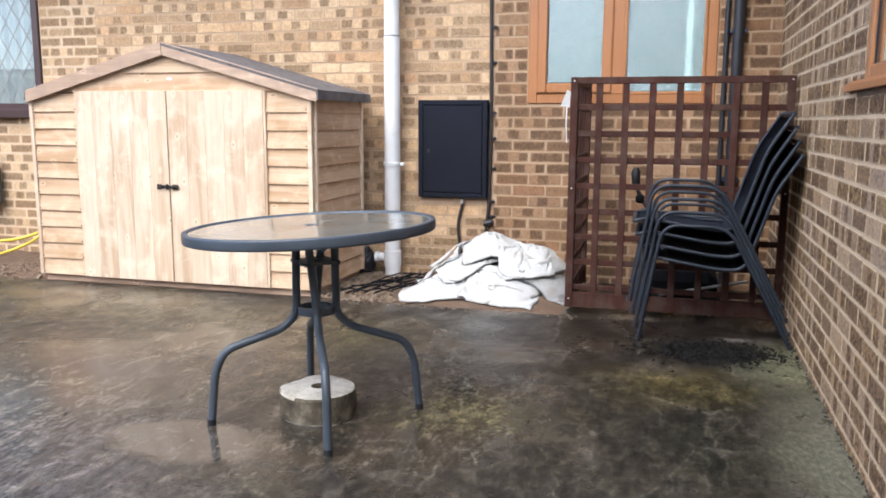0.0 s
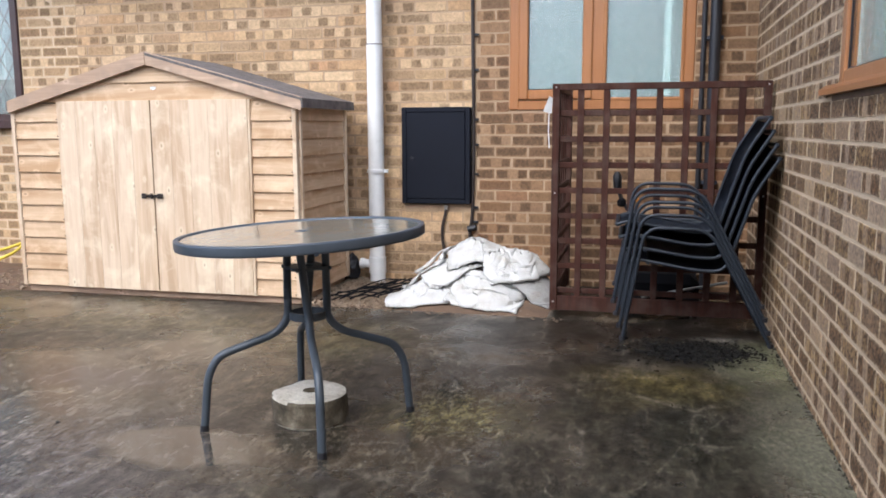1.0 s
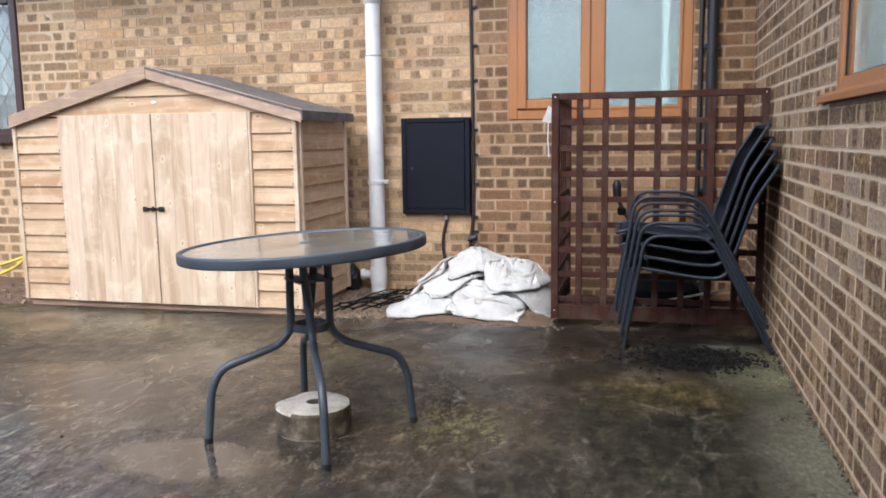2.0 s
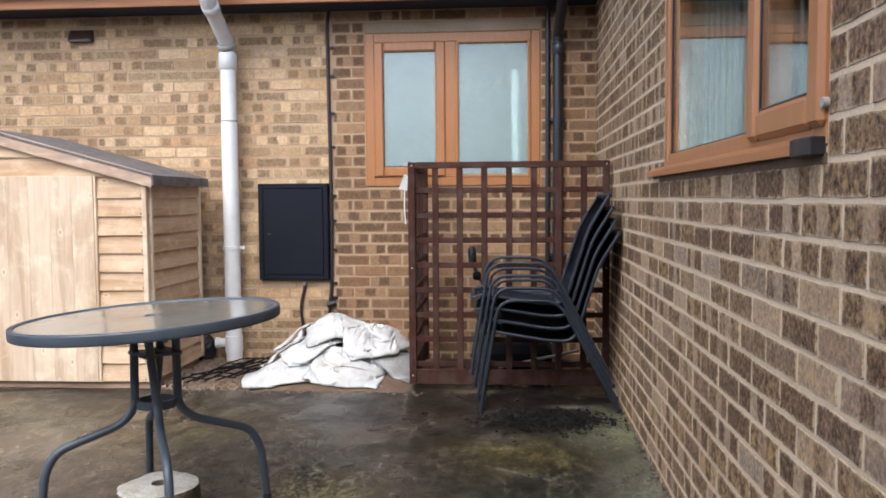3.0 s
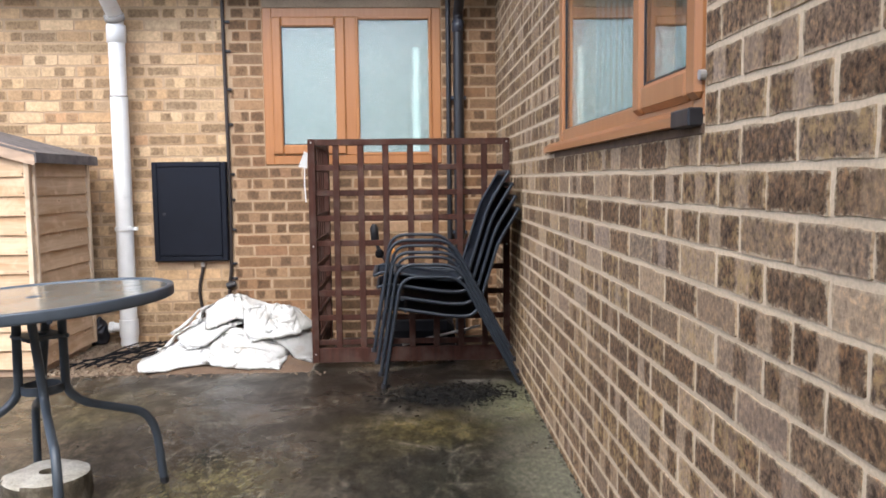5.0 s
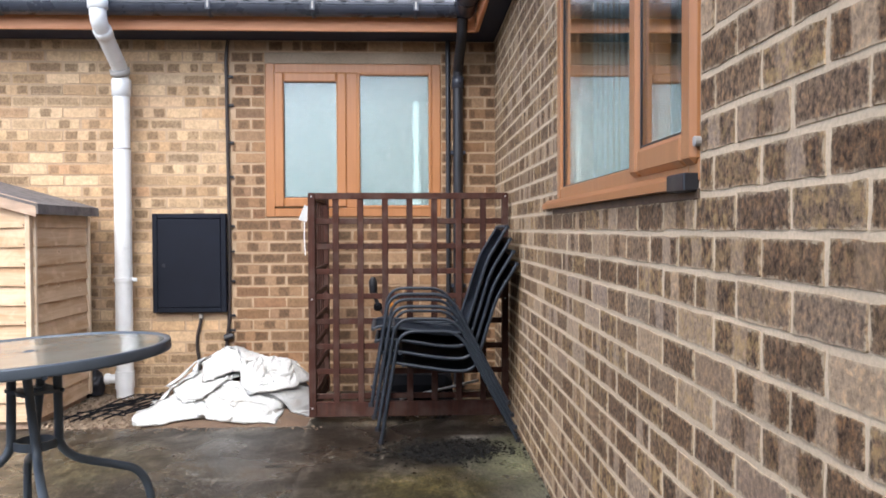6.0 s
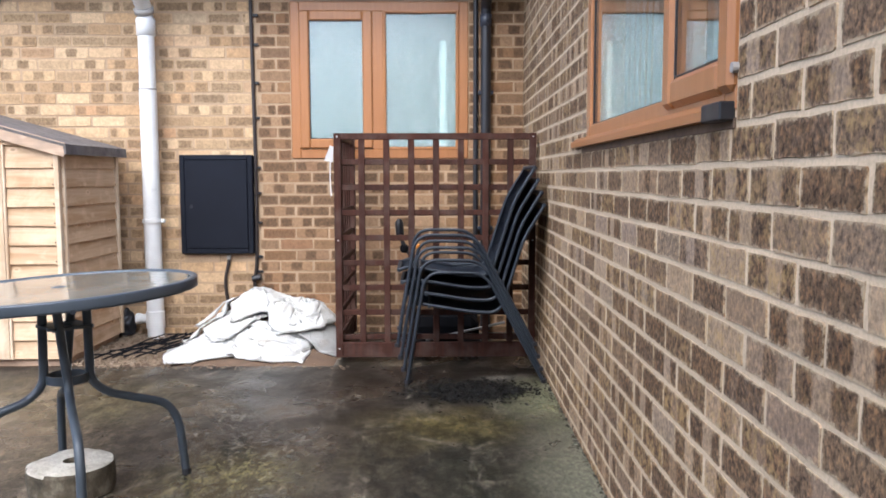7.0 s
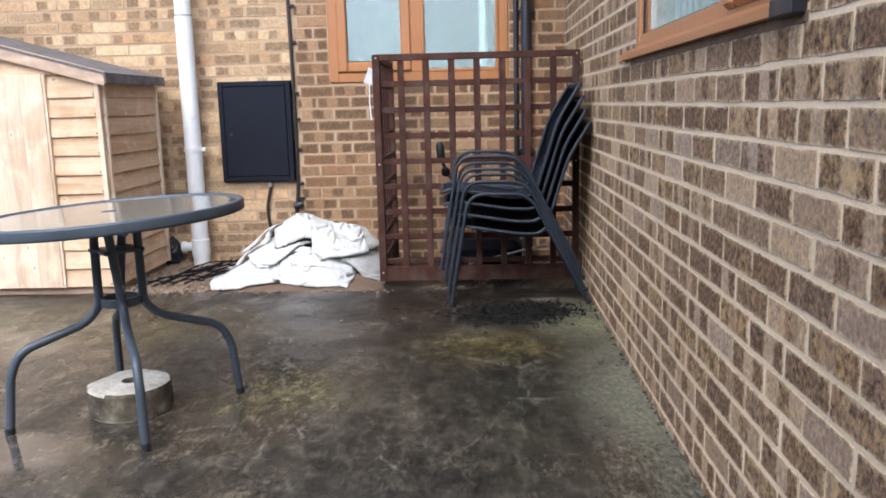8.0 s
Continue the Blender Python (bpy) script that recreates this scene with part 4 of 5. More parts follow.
def cable_run(name, pts, r, label, clips=()):
    c = thing(name, label, "cable")
    part("sheath", tube(bmesh.new(), fillet(pts, 0.05, 4), r, 8), M_cable, c, smooth=True)
    for z in clips:
        part("clip", boxed(pts[1][0] + r * 0.6, pts[0][0] + r + 0.018, -0.022, -0.004, z - 0.008, z + 0.008, 0.002), M_black, c)
    return c


soil_pipe()
meter_cabinet()
cable_run("cable", [(-1.760, -0.017, 2.365), (-1.775, -0.017, 2.27), (-1.772, -0.017, 1.9), (-1.764, -0.017, 1.2), (-1.762, -0.017, 0.9), (-1.770, -0.017, 0.47), (-1.785, -0.022, 0.36), (-1.80, -0.024, 0.05)], 0.012, "black cable clipped down the brick wall", (2.12, 1.93, 1.68, 1.45, 1.12, 0.95, 0.75, 0.52, 0.42))
cable_run("cable", [(-1.955, -0.016, 0.535), (-1.960, -0.018, 0.48), (-1.985, -0.018, 0.38), (-1.985, -0.02, 0.30), (-1.965, -0.024, 0.18), (-1.96, -0.02, -0.02)], 0.011, "short black cable below the meter cabinet")
junction = thing("cable_plug", "small black cable gland against brick wall", "cable gland")
part("gland", tube(bmesh.new(), [(-1.80, -0.03, 0.37), (-1.74, -0.03, 0.385)], 0.022, 10), M_black, junction)
part("grey_tape", boxed(-1.97, -1.945, -0.028, -0.006, 0.50, 0.535, 0.004), M_rubber, junction)

thin = thing("waste_pipe", "thin black pipe beside the frosted window", "pipe")
part("pipe", tube(bmesh.new(), [(-0.292, -0.03, 0.0), (-0.292, -0.03, 2.365)], 0.016, 12), M_black, thin, smooth=True)
rain = thing("rainwater_pipe", "black plastic rainwater downpipe in the corner", "pipe")
swan = fillet([(-0.225, -0.05, 0.02), (-0.225, -0.05, 2.10), (-0.225, -0.05, 2.17), (-0.215, -0.29, 2.33), (-0.215, -0.35, 2.44)], 0.05, 4)
part("pipe", tube(bmesh.new(), swan, 0.034, 16), M_black, rain, smooth=True)
part("socket", lathe(bmesh.new(), [(0.03, 0), (0.040, 0.002), (0.040, 0.075), (0.03, 0.08)], 16, (-0.225, -0.05, 2.04)), M_gutter, rain, smooth=True)
for z in (0.7, 1.6):
    part("bracket", boxed(-0.275, -0.175, -0.06, -0.003, z, z + 0.025, 0.004), M_gutter, rain)

vent = thing("wall_vent", "dark brown plastic vent cowl high on brick wall", "vent")
bm = bmesh.new()
prof = [(-0.006, 2.275), (-0.016, 2.275), (-0.058, 2.205), (-0.058, 2.192), (-0.006, 2.192)]
a = [bm.verts.new((-3.575, y, z)) for y, z in prof]
b = [bm.verts.new((-3.415, y, z)) for y, z in prof]
bm.faces.new(a)
bm.faces.new(b[::-1])
for k in range(5):
    bm.faces.new((a[k], b[k], b[(k + 1) % 5], a[(k + 1) % 5]))
bmesh.ops.recalc_face_normals(bm, faces=bm.faces[:])
part("cowl", bm, M_darkwood, vent)

gm = thing("gas_meter_box", "grey plastic box on the pale brick wall", "meter box")
part("case", boxed(-6.12, -5.82, -0.14, -0.006, 0.36, 0.70, 0.03), M_grey_box, gm)
part("label_plate", boxed(-5.93, -5.86, -0.146, -0.139, 0.48, 0.53, 0.003), M_lead, gm)
part("outlet", tube(bmesh.new(), [(-5.87, -0.07, 0.70), (-5.87, -0.07, 0.76), (-5.83, -0.07, 0.79)], 0.018, 8), M_grey_box, gm)

hose = thing("garden_hose", "yellow garden hose looped on the ground", "hose")
hp = [(-5.30, -0.06, 0.42), (-5.27, -0.12, 0.30), (-5.30, -0.25, 0.14), (-5.50, -0.42, 0.03), (-5.80, -0.50, 0.015), (-6.2, -0.45, 0.015), (-6.6, -0.3, 0.015)]
part("tubing", tube(bmesh.new(), fillet(hp, 0.2, 6), 0.012, 8), M_hose, hose, smooth=True)
hp2 = [(-5.33, -0.10, 0.20), (-5.48, -0.22, 0.13), (-5.75, -0.30, 0.10), (-6.1, -0.3, 0.05), (-6.5, -0.25, 0.015)]
part("tubing", tube(bmesh.new(), fillet(hp2, 0.2, 6), 0.012, 8), M_hose, hose, smooth=True)


# ---- shed ----
def clad(x0, x1, z0, z1, x0t=None, x1t=None, seed=0):
    """One feather-edge board facing -y, thick at its uneven lower edge; the upper ends may be cut back."""
    x0t, x1t = x0 if x0t is None else x0t, x1 if x1t is None else x1t
    bm = bmesh.new()
    n = max(4, int((x1 - x0) / 0.06))
    cols = []
    for k in range(n + 1):
        f = k / n
        x, xt = x0 + (x1 - x0) * f, x0t + (x1t - x0t) * f
        w = 0.0035 * noise.noise((x * 4.0, z0 * 9.0, seed)) + 0.0015 * noise.noise((x * 17.0, z0 * 5.0, seed))
        ring = [(x, -0.018, z0 + 0.001 + w), (x, -0.0205, z0 + 0.005 + w), (xt, -0.006, z1 + 0.012), (xt, 0.0, z1 + 0.012), (x, 0.0, z0 + w)]
        cols.append([bm.verts.new(p) for p in ring])
    for a, c in zip(cols, cols[1:]):
        for k in range(5):
            bm.faces.new((a[k], c[k], c[(k + 1) % 5], a[(k + 1) % 5]))
    bm.faces.new(cols[0])
    bm.faces.new(cols[-1][::-1])
    bmesh.ops.recalc_face_normals(bm, faces=bm.faces[:])
    return bm


def shed():
    s = thing("garden_shed", "pale softwood garden shed with double doors and felt roof", "shed")
    xl, xr, yf, yb, zb, ze = -4.645, -2.640, -0.945, -0.165, 0.035, 1.215
    xm, za = (xl + xr) / 2 + 0.026, 1.488
    dl, dm, dr, dt = -4.285, -3.610, -2.952, 1.238
    pitch = (ze - za) / (xr - xm)
    part("floor_joist", boxed(xl + 0.02, xr - 0.02, yf + 0.01, yb, -0.01, zb, 0.004), M_barge, s)
    part("back_panel", boxed(xl, xr, yb - 0.02, yb, zb, ze, 0.002), M_pine_x, s)
    part("left_panel", boxed(xl, xl + 0.02, yf + 0.02, yb - 0.02, zb, ze, 0.002), M_pine_y, s)
    rows, step = 11, (ze - zb) / 11
    for i in range(rows):
        z0 = zb + i * step
        for a, c in ((xl + 0.012, dl + 0.01), (dr - 0.01, xr - 0.012)):
            o = part("board", clad(a, c, z0, z0 + step, seed=i), M_pine_x, s)
            o.location = (0, yf, 0)
            for x in (a + 0.022, c - 0.022):
                part("nail", tube(bmesh.new(), [(x, -0.015, z0 + 0.018), (x, -0.0215, z0 + 0.018)], 0.0042, 6), M_iron, o)
        o = part("board", clad(0, yb - yf - 0.02, z0, z0 + step, seed=i + 30), M_pine_x, s)
        o.matrix_local = pose(xr - 0.012, yf + 0.012, 0, 0, 0, 90)
    edge = lambda z: min((za - z) / -pitch, 9)
    for z0, z1 in ((dt - 0.005, 1.347), (1.347, 1.47)):
        a0, a1 = edge(z0), max(0.01, edge(z1 + 0.010))
        o = part("gable_board", clad(xm - a0, xm + a0, z0, z1, xm - a1, xm + a1), M_pine_x, s)
        o.location = (0, yf, 0)
    for x in (xl, xr - 0.028):
        part("corner_post", boxed(x, x + 0.028, yf - 0.024, yf + 0.014, zb, ze, 0.003), M_pine_z, s)
    part("corner_post", boxed(xr - 0.012, xr + 0.016, yb - 0.03, yb + 0.004, zb, ze - 0.02, 0.003), M_pine_z, s)
    part("corner_post", boxed(xr - 0.008, xr + 0.014, yf + 0.014, yf + 0.040, zb, ze - 0.01, 0.003), M_pine_z, s)
    for a, c, name in ((dl, dm - 0.004, "door"), (dm + 0.004, dr, "door")):
        d = part(name, boxed(a, c, yf - 0.016, yf - 0.004, zb + 0.005, dt, 0.002), M_pine_z, s)
        n = 5
        w = (c - a) / n
        for k in range(n):
            part("plank", boxed(a + k * w + 0.0001, a + (k + 1) * w - 0.0001, yf - 0.032, yf - 0.0155, zb + 0.003, dt + 0.002, 0.0016), M_pine_z, d)
    part("filler_patch", lathe(bmesh.new(), [(0.0, -0.003), (0.008, -0.003), (0.013, 0.0)], 10), M_white_pipe, s, "white filled knot").matrix_local = pose(xm + 0.03, yf - 0.0195, 1.313, 90) @ Matrix.Diagonal((1.6, 0.8, 1, 1))
    part("door_stop", boxed(dr + 0.001, dr + 0.016, yf - 0.030, yf - 0.006, zb, dt, 0.003), M_pine_z, s)
    hasp = part("hasp", boxed(dm - 0.083, dm + 0.057, yf - 0.038, yf - 0.033, 0.637, 0.656, 0.002), M_iron, s, "dark iron hasp and staple")
    for x in (dm - 0.055, dm - 0.02, dm + 0.025, dm + 0.058):
        part("bolt_head", tube(bmesh.new(), [(x, yf - 0.039, 0.647), (x, yf - 0.050, 0.647)], 0.010, 8), M_iron, hasp)
    part("staple", tube(bmesh.new(), fillet([(dm + 0.03, yf - 0.038, 0.647), (dm + 0.03, yf - 0.062, 0.647), (dm + 0.05, yf - 0.062, 0.647), (dm + 0.05, yf - 0.038, 0.647)], 0.008, 4), 0.004, 6), M_iron, hasp)
    part("strap_end", boxed(dm - 0.090, dm - 0.056, yf - 0.040, yf - 0.033, 0.630, 0.662, 0.003), M_iron, hasp)
    part("strap_end", boxed(dm + 0.022, dm + 0.062, yf - 0.040, yf - 0.033, 0.630, 0.662, 0.003), M_iron, hasp)
    part("knuckle", tube(bmesh.new(), [(dm - 0.012, yf - 0.044, 0.630), (dm - 0.012, yf - 0.044, 0.664)], 0.007, 8), M_iron, hasp)
    over = 0.045
    for sgn in (-1, 1):
        xe = xm + sgn * (xr - xm + over)
        zee = za + 0.012 + pitch * (xr - xm + over)
        bm = prism(bmesh.new(), [(xm, za + 0.044), (xe, zee + 0.032), (xe, zee - 0.045), (xm, za - 0.035)], -0.012, 0.012)
        o = part("bargeboard", bm, M_barge, s, "weathered grey-brown board")
        o.location = (0, yf - 0.038 + 0.002 * sgn, 0)
        bm = prism(bmesh.new(), [(xm, za + 0.038), (xe + sgn * 0.01, zee + 0.026), (xe + sgn * 0.014, zee - 0.030), (xe + sgn * 0.004, zee - 0.030), (xe - sgn * 0.002, zee + 0.014), (xm, za + 0.022)], yf - 0.050, yb + 0.04)
        part("roof_felt", bm, M_felt, s, "dark mineral felt roof")
    return s


shed()


# ---- table ----
def round_table():
    t = thing("garden_table", "round glass garden table with slate-grey steel legs", "table", at=pose(-1.788, -2.812, 0))
    tilt = Matrix.Translation((-0.016, 0.006, 0.690)) @ pose(0, 0, 0, 0, -3.0, 0)
    R = 0.438
    rim = part("rim", lathe(bmesh.new(), [(R - 0.022, -0.014), (R - 0.005, -0.020), (R - 0.001, -0.018), (R, -0.012), (R, 0.010), (R - 0.001, 0.014), (R - 0.004, 0.016), (R - 0.018, 0.016), (R - 0.022, 0.012), (R - 0.022, -0.014)], 96), M_steel, t, smooth=True)
    rim.matrix_local = tilt
    g = part("glass_top", lathe(bmesh.new(), [(0.021, 0.0115), (R - 0.018, 0.0115), (R - 0.018, 0.006), (0.021, 0.006), (0.021, 0.0115)], 96), M_table_glass, t, "rippled tempered glass")
    g.matrix_local = tilt
    ring = part("parasol_ring", lathe(bmesh.new(), [(0.016, 0.004), (0.016, 0.012), (0.023, 0.0128), (0.025, 0.0118), (0.021, 0.004), (0.016, 0.004)], 24), M_steel, t, smooth=True)
    ring.matrix_local = tilt
    for k, reach in enumerate((0.374, 0.374, 0.374, 0.356)):
        a = radians(29 + 90 * k)
        path = [(0.072, -26, 0.676 + 0.004 * math.cos(a)), (0.070, -2, 0.385), (0.118, -1, 0.335), (reach - 0.057, 0, 0.270), (reach - 0.020, 0, 0.20), (reach, 0, 0.004)]
        path = [(r * math.cos(a + radians(d)), r * math.sin(a + radians(d)), z) for r, d, z in path]
        part("leg", tube(bmesh.new(), fillet(path, 0.075, 7), 0.0145, 12), M_steel, t, smooth=True)
        part("foot_cap", tube(bmesh.new(), [((reach - 0.0005) * math.cos(a), (reach - 0.0005) * math.sin(a), 0.022), ((reach + 0.0005) * math.cos(a), (reach + 0.0005) * math.sin(a), 0.0)], 0.0158, 12), M_black, t)
    # the upper brace is a four-armed plate with hollow sides, the lower one a flat hoop
    plate = bmesh.new()
    rims = []
    for z in (0.578, 0.568):
        outer, hole = [], []
        for k in range(48):
            q = 2 * math.pi * k / 48
            r = 0.060 + 0.024 * abs(math.cos(2 * (q - radians(3)))) ** 1.5
            outer.append(plate.verts.new((r * math.cos(q), r * math.sin(q), z)))
            hole.append(plate.verts.new((0.024 * math.cos(q), 0.024 * math.sin(q), z)))
        rims.append((outer, hole))
    (to, ti), (bo, bi) = rims
    for k in range(48):
        n = (k + 1) % 48
        for f in ((to[k], to[n], ti[n], ti[k]), (bo[n], bo[k], bi[k], bi[n]), (to[n], to[k], bo[k], bo[n]), (ti[k], ti[n], bi[n], bi[k])):
            plate.faces.new(f)
    part("brace_plate", plate, M_steel, t)
    for k in range(4):
        q = radians(3 + 90 * k)
        part("bolt", tube(bmesh.new(), [(0.080 * math.cos(q), 0.080 * math.sin(q), 0.573), (0.092 * math.cos(q), 0.092 * math.sin(q), 0.573)], 0.007, 8), M_steel, t)
    part("brace_ring", lathe(bmesh.new(), [(0.058, -0.014), (0.066, -0.014), (0.067, 0), (0.066, 0.014), (0.058, 0.014), (0.058, -0.014)], 36, (0, 0, 0.400)), M_steel, t)
    for a in (28, 118, 208, 298):
        c, sn = math.cos(radians(a)), math.sin(radians(a))
        part("rim_support", tube(bmesh.new(), [(0.07 * c, 0.07 * sn, 0.668 + 0.06 * 0.07 * c), (0.425 * c, 0.425 * sn, 0.672 + 0.052 * 0.425 * c)], 0.008, 8), M_tube, t)
    return t


def umbrella_base():
    o = thing("parasol_base", "round rough cast-stone parasol base on wet concrete", "parasol base", at=pose(-1.797, -2.782, 0))
    bm = bmesh.new()
    prof = [(0.0, 0.0), (0.134, 0.0), (0.139, 0.008), (0.140, 0.03), (0.140, 0.05), (0.139, 0.07), (0.138, 0.090), (0.133, 0.100), (0.11, 0.104), (0.08, 0.105), (0.030, 0.106), (0.026, 0.098), (0.024, 0.05), (0.0, 0.05)]
    lathe(bm, prof, 44)
    for v in bm.verts:
        d = noise.noise(v.co * 9) * 0.009 + noise.noise(v.co * 30) * 0.004 + noise.noise(v.co * 70) * 0.002
        r = math.hypot(v.co.x, v.co.y)
        if r > 0.05:
            v.co.x *= 1 + d / r
            v.co.y *= 1 + d / r
            if v.co.z > 0.03:
                v.co.z += d * 0.9
    block = part("block", bm, M_stone, o)
    block.data.materials.append(M_stone_mossy)
    for p in block.data.polygons:
        p.material_index = 1 if abs(p.normal.z) < 0.5 else 0
    return o


round_table()
umbrella_base()


# ---- chairs ----
def stacking_chair():
    c = thing("garden_chair", "dark blue-grey sling garden armchair in a stack", "chair", "stacked garden chairs")
    for y in (0.0, 0.46):
        loop = fillet([(-0.715, y, 0.004), (-0.620, y + (0.02 if y == 0 else -0.02), 0.572), (-0.312, y + (0.02 if y == 0 else -0.02), 0.568), (-0.012, y, 0.004)], 0.085, 8)
        part("arm_loop", tube(bmesh.new(), loop, 0.0088, 10), M_tube, c, smooth=True)
        for x in (-0.715, -0.012):
            part("foot_cap", tube(bmesh.new(), [(x, y, 0.02), (x, y, 0.0)], 0.0142, 10), M_black, c)
    side = [(-0.705, 0.392), (-0.655, 0.410), (-0.36, 0.362), (-0.235, 0.362), (-0.115, 0.745), (-0.012, 0.912)]
    def rail(y):
        return fillet([(x, y, z) for x, z in side], 0.06, 6)
    for y in (0.035, 0.425):
        part("seat_rail", tube(bmesh.new(), rail(y), 0.0088, 10), M_tube, c, smooth=True)
    part("front_rail", tube(bmesh.new(), [(-0.705, 0.035, 0.392), (-0.705, 0.425, 0.392)], 0.0115, 8), M_tube, c)
    part("top_rail", tube(bmesh.new(), [(-0.012, 0.035, 0.912), (-0.012, 0.425, 0.912)], 0.0115, 8), M_tube, c)
    bm = bmesh.new()
    pts = rail(0.0)
    cols = []
    for p in pts:
        cols.append([bm.verts.new((p.x, 0.04 + 0.38 * k / 8, p.z + 0.004 - 0.022 * math.sin(math.pi * k / 8))) for k in range(9)])
    for a, b in zip(cols, cols[1:]):
        for k in range(8):
            bm.faces.new((a[k], b[k], b[k + 1], a[k + 1]))
    bmesh.ops.solidify(bm, geom=bm.faces[:], thickness=0.003)
    part("sling", bm, M_sling, c, "dark woven textilene seat and back", True)
    part("cross_bar", tube(bmesh.new(), [(-0.60, 0.018, 0.395), (-0.60, 0.442, 0.395)], 0.009, 8), M_tube, c)
    part("cross_bar", tube(bmesh.new(), [(-0.205, 0.012, 0.378), (-0.205, 0.448, 0.378)], 0.009, 8), M_tube, c)
    return c


chair = stacking_chair()
CHAIR_AT = (0.005, -1.385, 0.0)
chair.matrix_world = pose(*CHAIR_AT)
for k in range(1, 4):
    copy_thing(chair, pose(CHAIR_AT[0] - 0.016 * k, CHAIR_AT[1] + 0.003 * k, 0.064 * k, 0, 0, 0.4 * k))


tie = thing("cable_tie", "orange plastic tie on a chair arm", "tie")
part("band", tube(bmesh.new(), [(-0.672, -0.945, 0.662), (-0.663, -0.945, 0.672), (-0.653, -0.945, 0.680)], 0.0115, 10), M_tie, tie, smooth=True)


# ---- trellis screen ----
def trellis():
    s = thing("trellis_screen", "red-brown stained square trellis screen standing in the corner", "trellis")
    x0, x1, yf, z0, z1 = -1.131, 0.005, -0.915, 0.03, 1.302
    def slat(bx, name="slat"):
        part(name, boxed(*bx, 0.0025), M_trellis, s)
    slat((x0, x0 + 0.040, yf, yf + 0.045, z0, z1), "post")
    slat((x1 - 0.036, x1, yf, yf + 0.045, z0, z1), "post")
    slat((x0 + 0.04, x1 - 0.036, yf + 0.004, yf + 0.040, z1 - 0.036, z1), "top_rail")
    slat((x0 + 0.04, x1 - 0.036, yf + 0.004, yf + 0.030, z0, z0 + 0.085), "bottom_rail")
    for i in range(7):
        x = x0 + 0.155 + i * 0.1395
        slat((x - 0.018, x + 0.018, yf + 0.008, yf + 0.020, z0 + 0.08, z1 - 0.03), "upright_slat")
    for k in range(1, 9):
        z = z1 - 0.018 - k * 0.1425
        slat((x0 + 0.03, x1 - 0.03, yf + 0.0205, yf + 0.0325, z - 0.016, z + 0.016), "cross_slat")
    # the returning side panel runs back towards the house wall
    yb = -0.17
    slat((x0 + 0.004, x0 + 0.044, yb, yb + 0.045, z0, z1), "post")
    slat((x0 + 0.006, x0 + 0.030, yf + 0.046, yb, z1 - 0.036, z1), "top_rail")
    slat((x0 + 0.006, x0 + 0.030, yf + 0.046, yb, z0, z0 + 0.085), "bottom_rail")
    for i in range(5):
        y = yf + 0.14 + i * 0.125
        slat((x0 + 0.008, x0 + 0.020, y - 0.018, y + 0.018, z0 + 0.08, z1 - 0.03), "upright_slat")
    for k in range(1, 9):
        z = z1 - 0.018 - k * 0.1425
        slat((x0 + 0.0205, x0 + 0.0325, yf + 0.046, yb, z - 0.016, z + 0.016), "cross_slat")
    for x in (x0 + 0.02, x1 - 0.018):
        for z in (z1 - 0.02, 0.70, z0 + 0.05):
            part("screw", tube(bmesh.new(), [(x, yf + 0.001, z), (x, yf - 0.003, z)], 0.005, 8), M_lead, s)
    return s


trellis()
tag = thing("hanging_label", "torn white card label hanging on the trellis", "label")
bm = bmesh.new()
quad = [bm.verts.new(p) for p in ((-1.185, -0.905, 1.150), (-1.135, -0.915, 1.140), (-1.130, -0.915, 1.225), (-1.150, -0.91, 1.235))]
bm.faces.new(quad)
bmesh.ops.solidify(bm, geom=bm.faces[:], thickness=0.002)
part("card", bm, M_paper, tag)
part("string", tube(bmesh.new(), [(-1.150, -0.91, 1.15), (-1.152, -0.912, 1.05), (-1.146, -0.912, 0.95)], 0.003, 5), M_paper, tag)

mower = thing("garden_tool", "dark-handled garden tool behind the trellis with an added dark body", "garden tool")
part("handle", tube(bmesh.new(), fillet([(-0.45, -0.60, 0.20), (-0.62, -0.60, 0.45), (-0.765, -0.60, 0.66), (-0.775, -0.60, 0.80)], 0.05, 4), 0.012, 8), M_black, mower, smooth=True)
part("grip", tube(bmesh.new(), [(-0.772, -0.60, 0.69), (-0.776, -0.60, 0.71), (-0.780, -0.60, 0.78), (-0.779, -0.60, 0.805)], [0.015, 0.024, 0.026, 0.012], 12), M_black, mower, smooth=True)
part("switch_box", boxed(-0.775, -0.725, -0.62, -0.58, 0.60, 0.65, 0.012), M_matt, mower)
# Body and wheels are an added dark mass where shadow lies behind the trellis.
part("body", boxed(-0.72, -0.30, -0.72, -0.42, 0.045, 0.22, 0.05), M_matt, mower)
for x in (-0.66, -0.36):
    for y in (-0.735, -0.415):
        part("wheel", tube(bmesh.new(), [(x, y - 0.012, 0.066), (x, y + 0.012, 0.066)], 0.066, 20), M_black, mower)
stick = thing("pale_stick", "thin pale stick leaning on the floor behind the trellis", "stick")
part("rod", tube(bmesh.new(), [(-0.62, -0.78, 0.10), (-0.15, -0.70, 0.19)], 0.008, 8), M_lead, stick)


# ---- sacks and soil ----
HEAP = (-2.5, -1.25, 0.01)            # west edge, south edge and cell of the heap's height map


def mound_height(x, y):
    d = ((x + 1.62) / 0.54) ** 2 + ((y + 0.38) / 0.40) ** 2
    low = 1 - ((x + 1.62) / 0.60) ** 2 - ((y + 0.52) / 0.46) ** 2
    return max(-0.03, 0.26 * (1 - d), 0.045 * low) + 0.02 * noise.noise((x * 5, y * 5, 3))


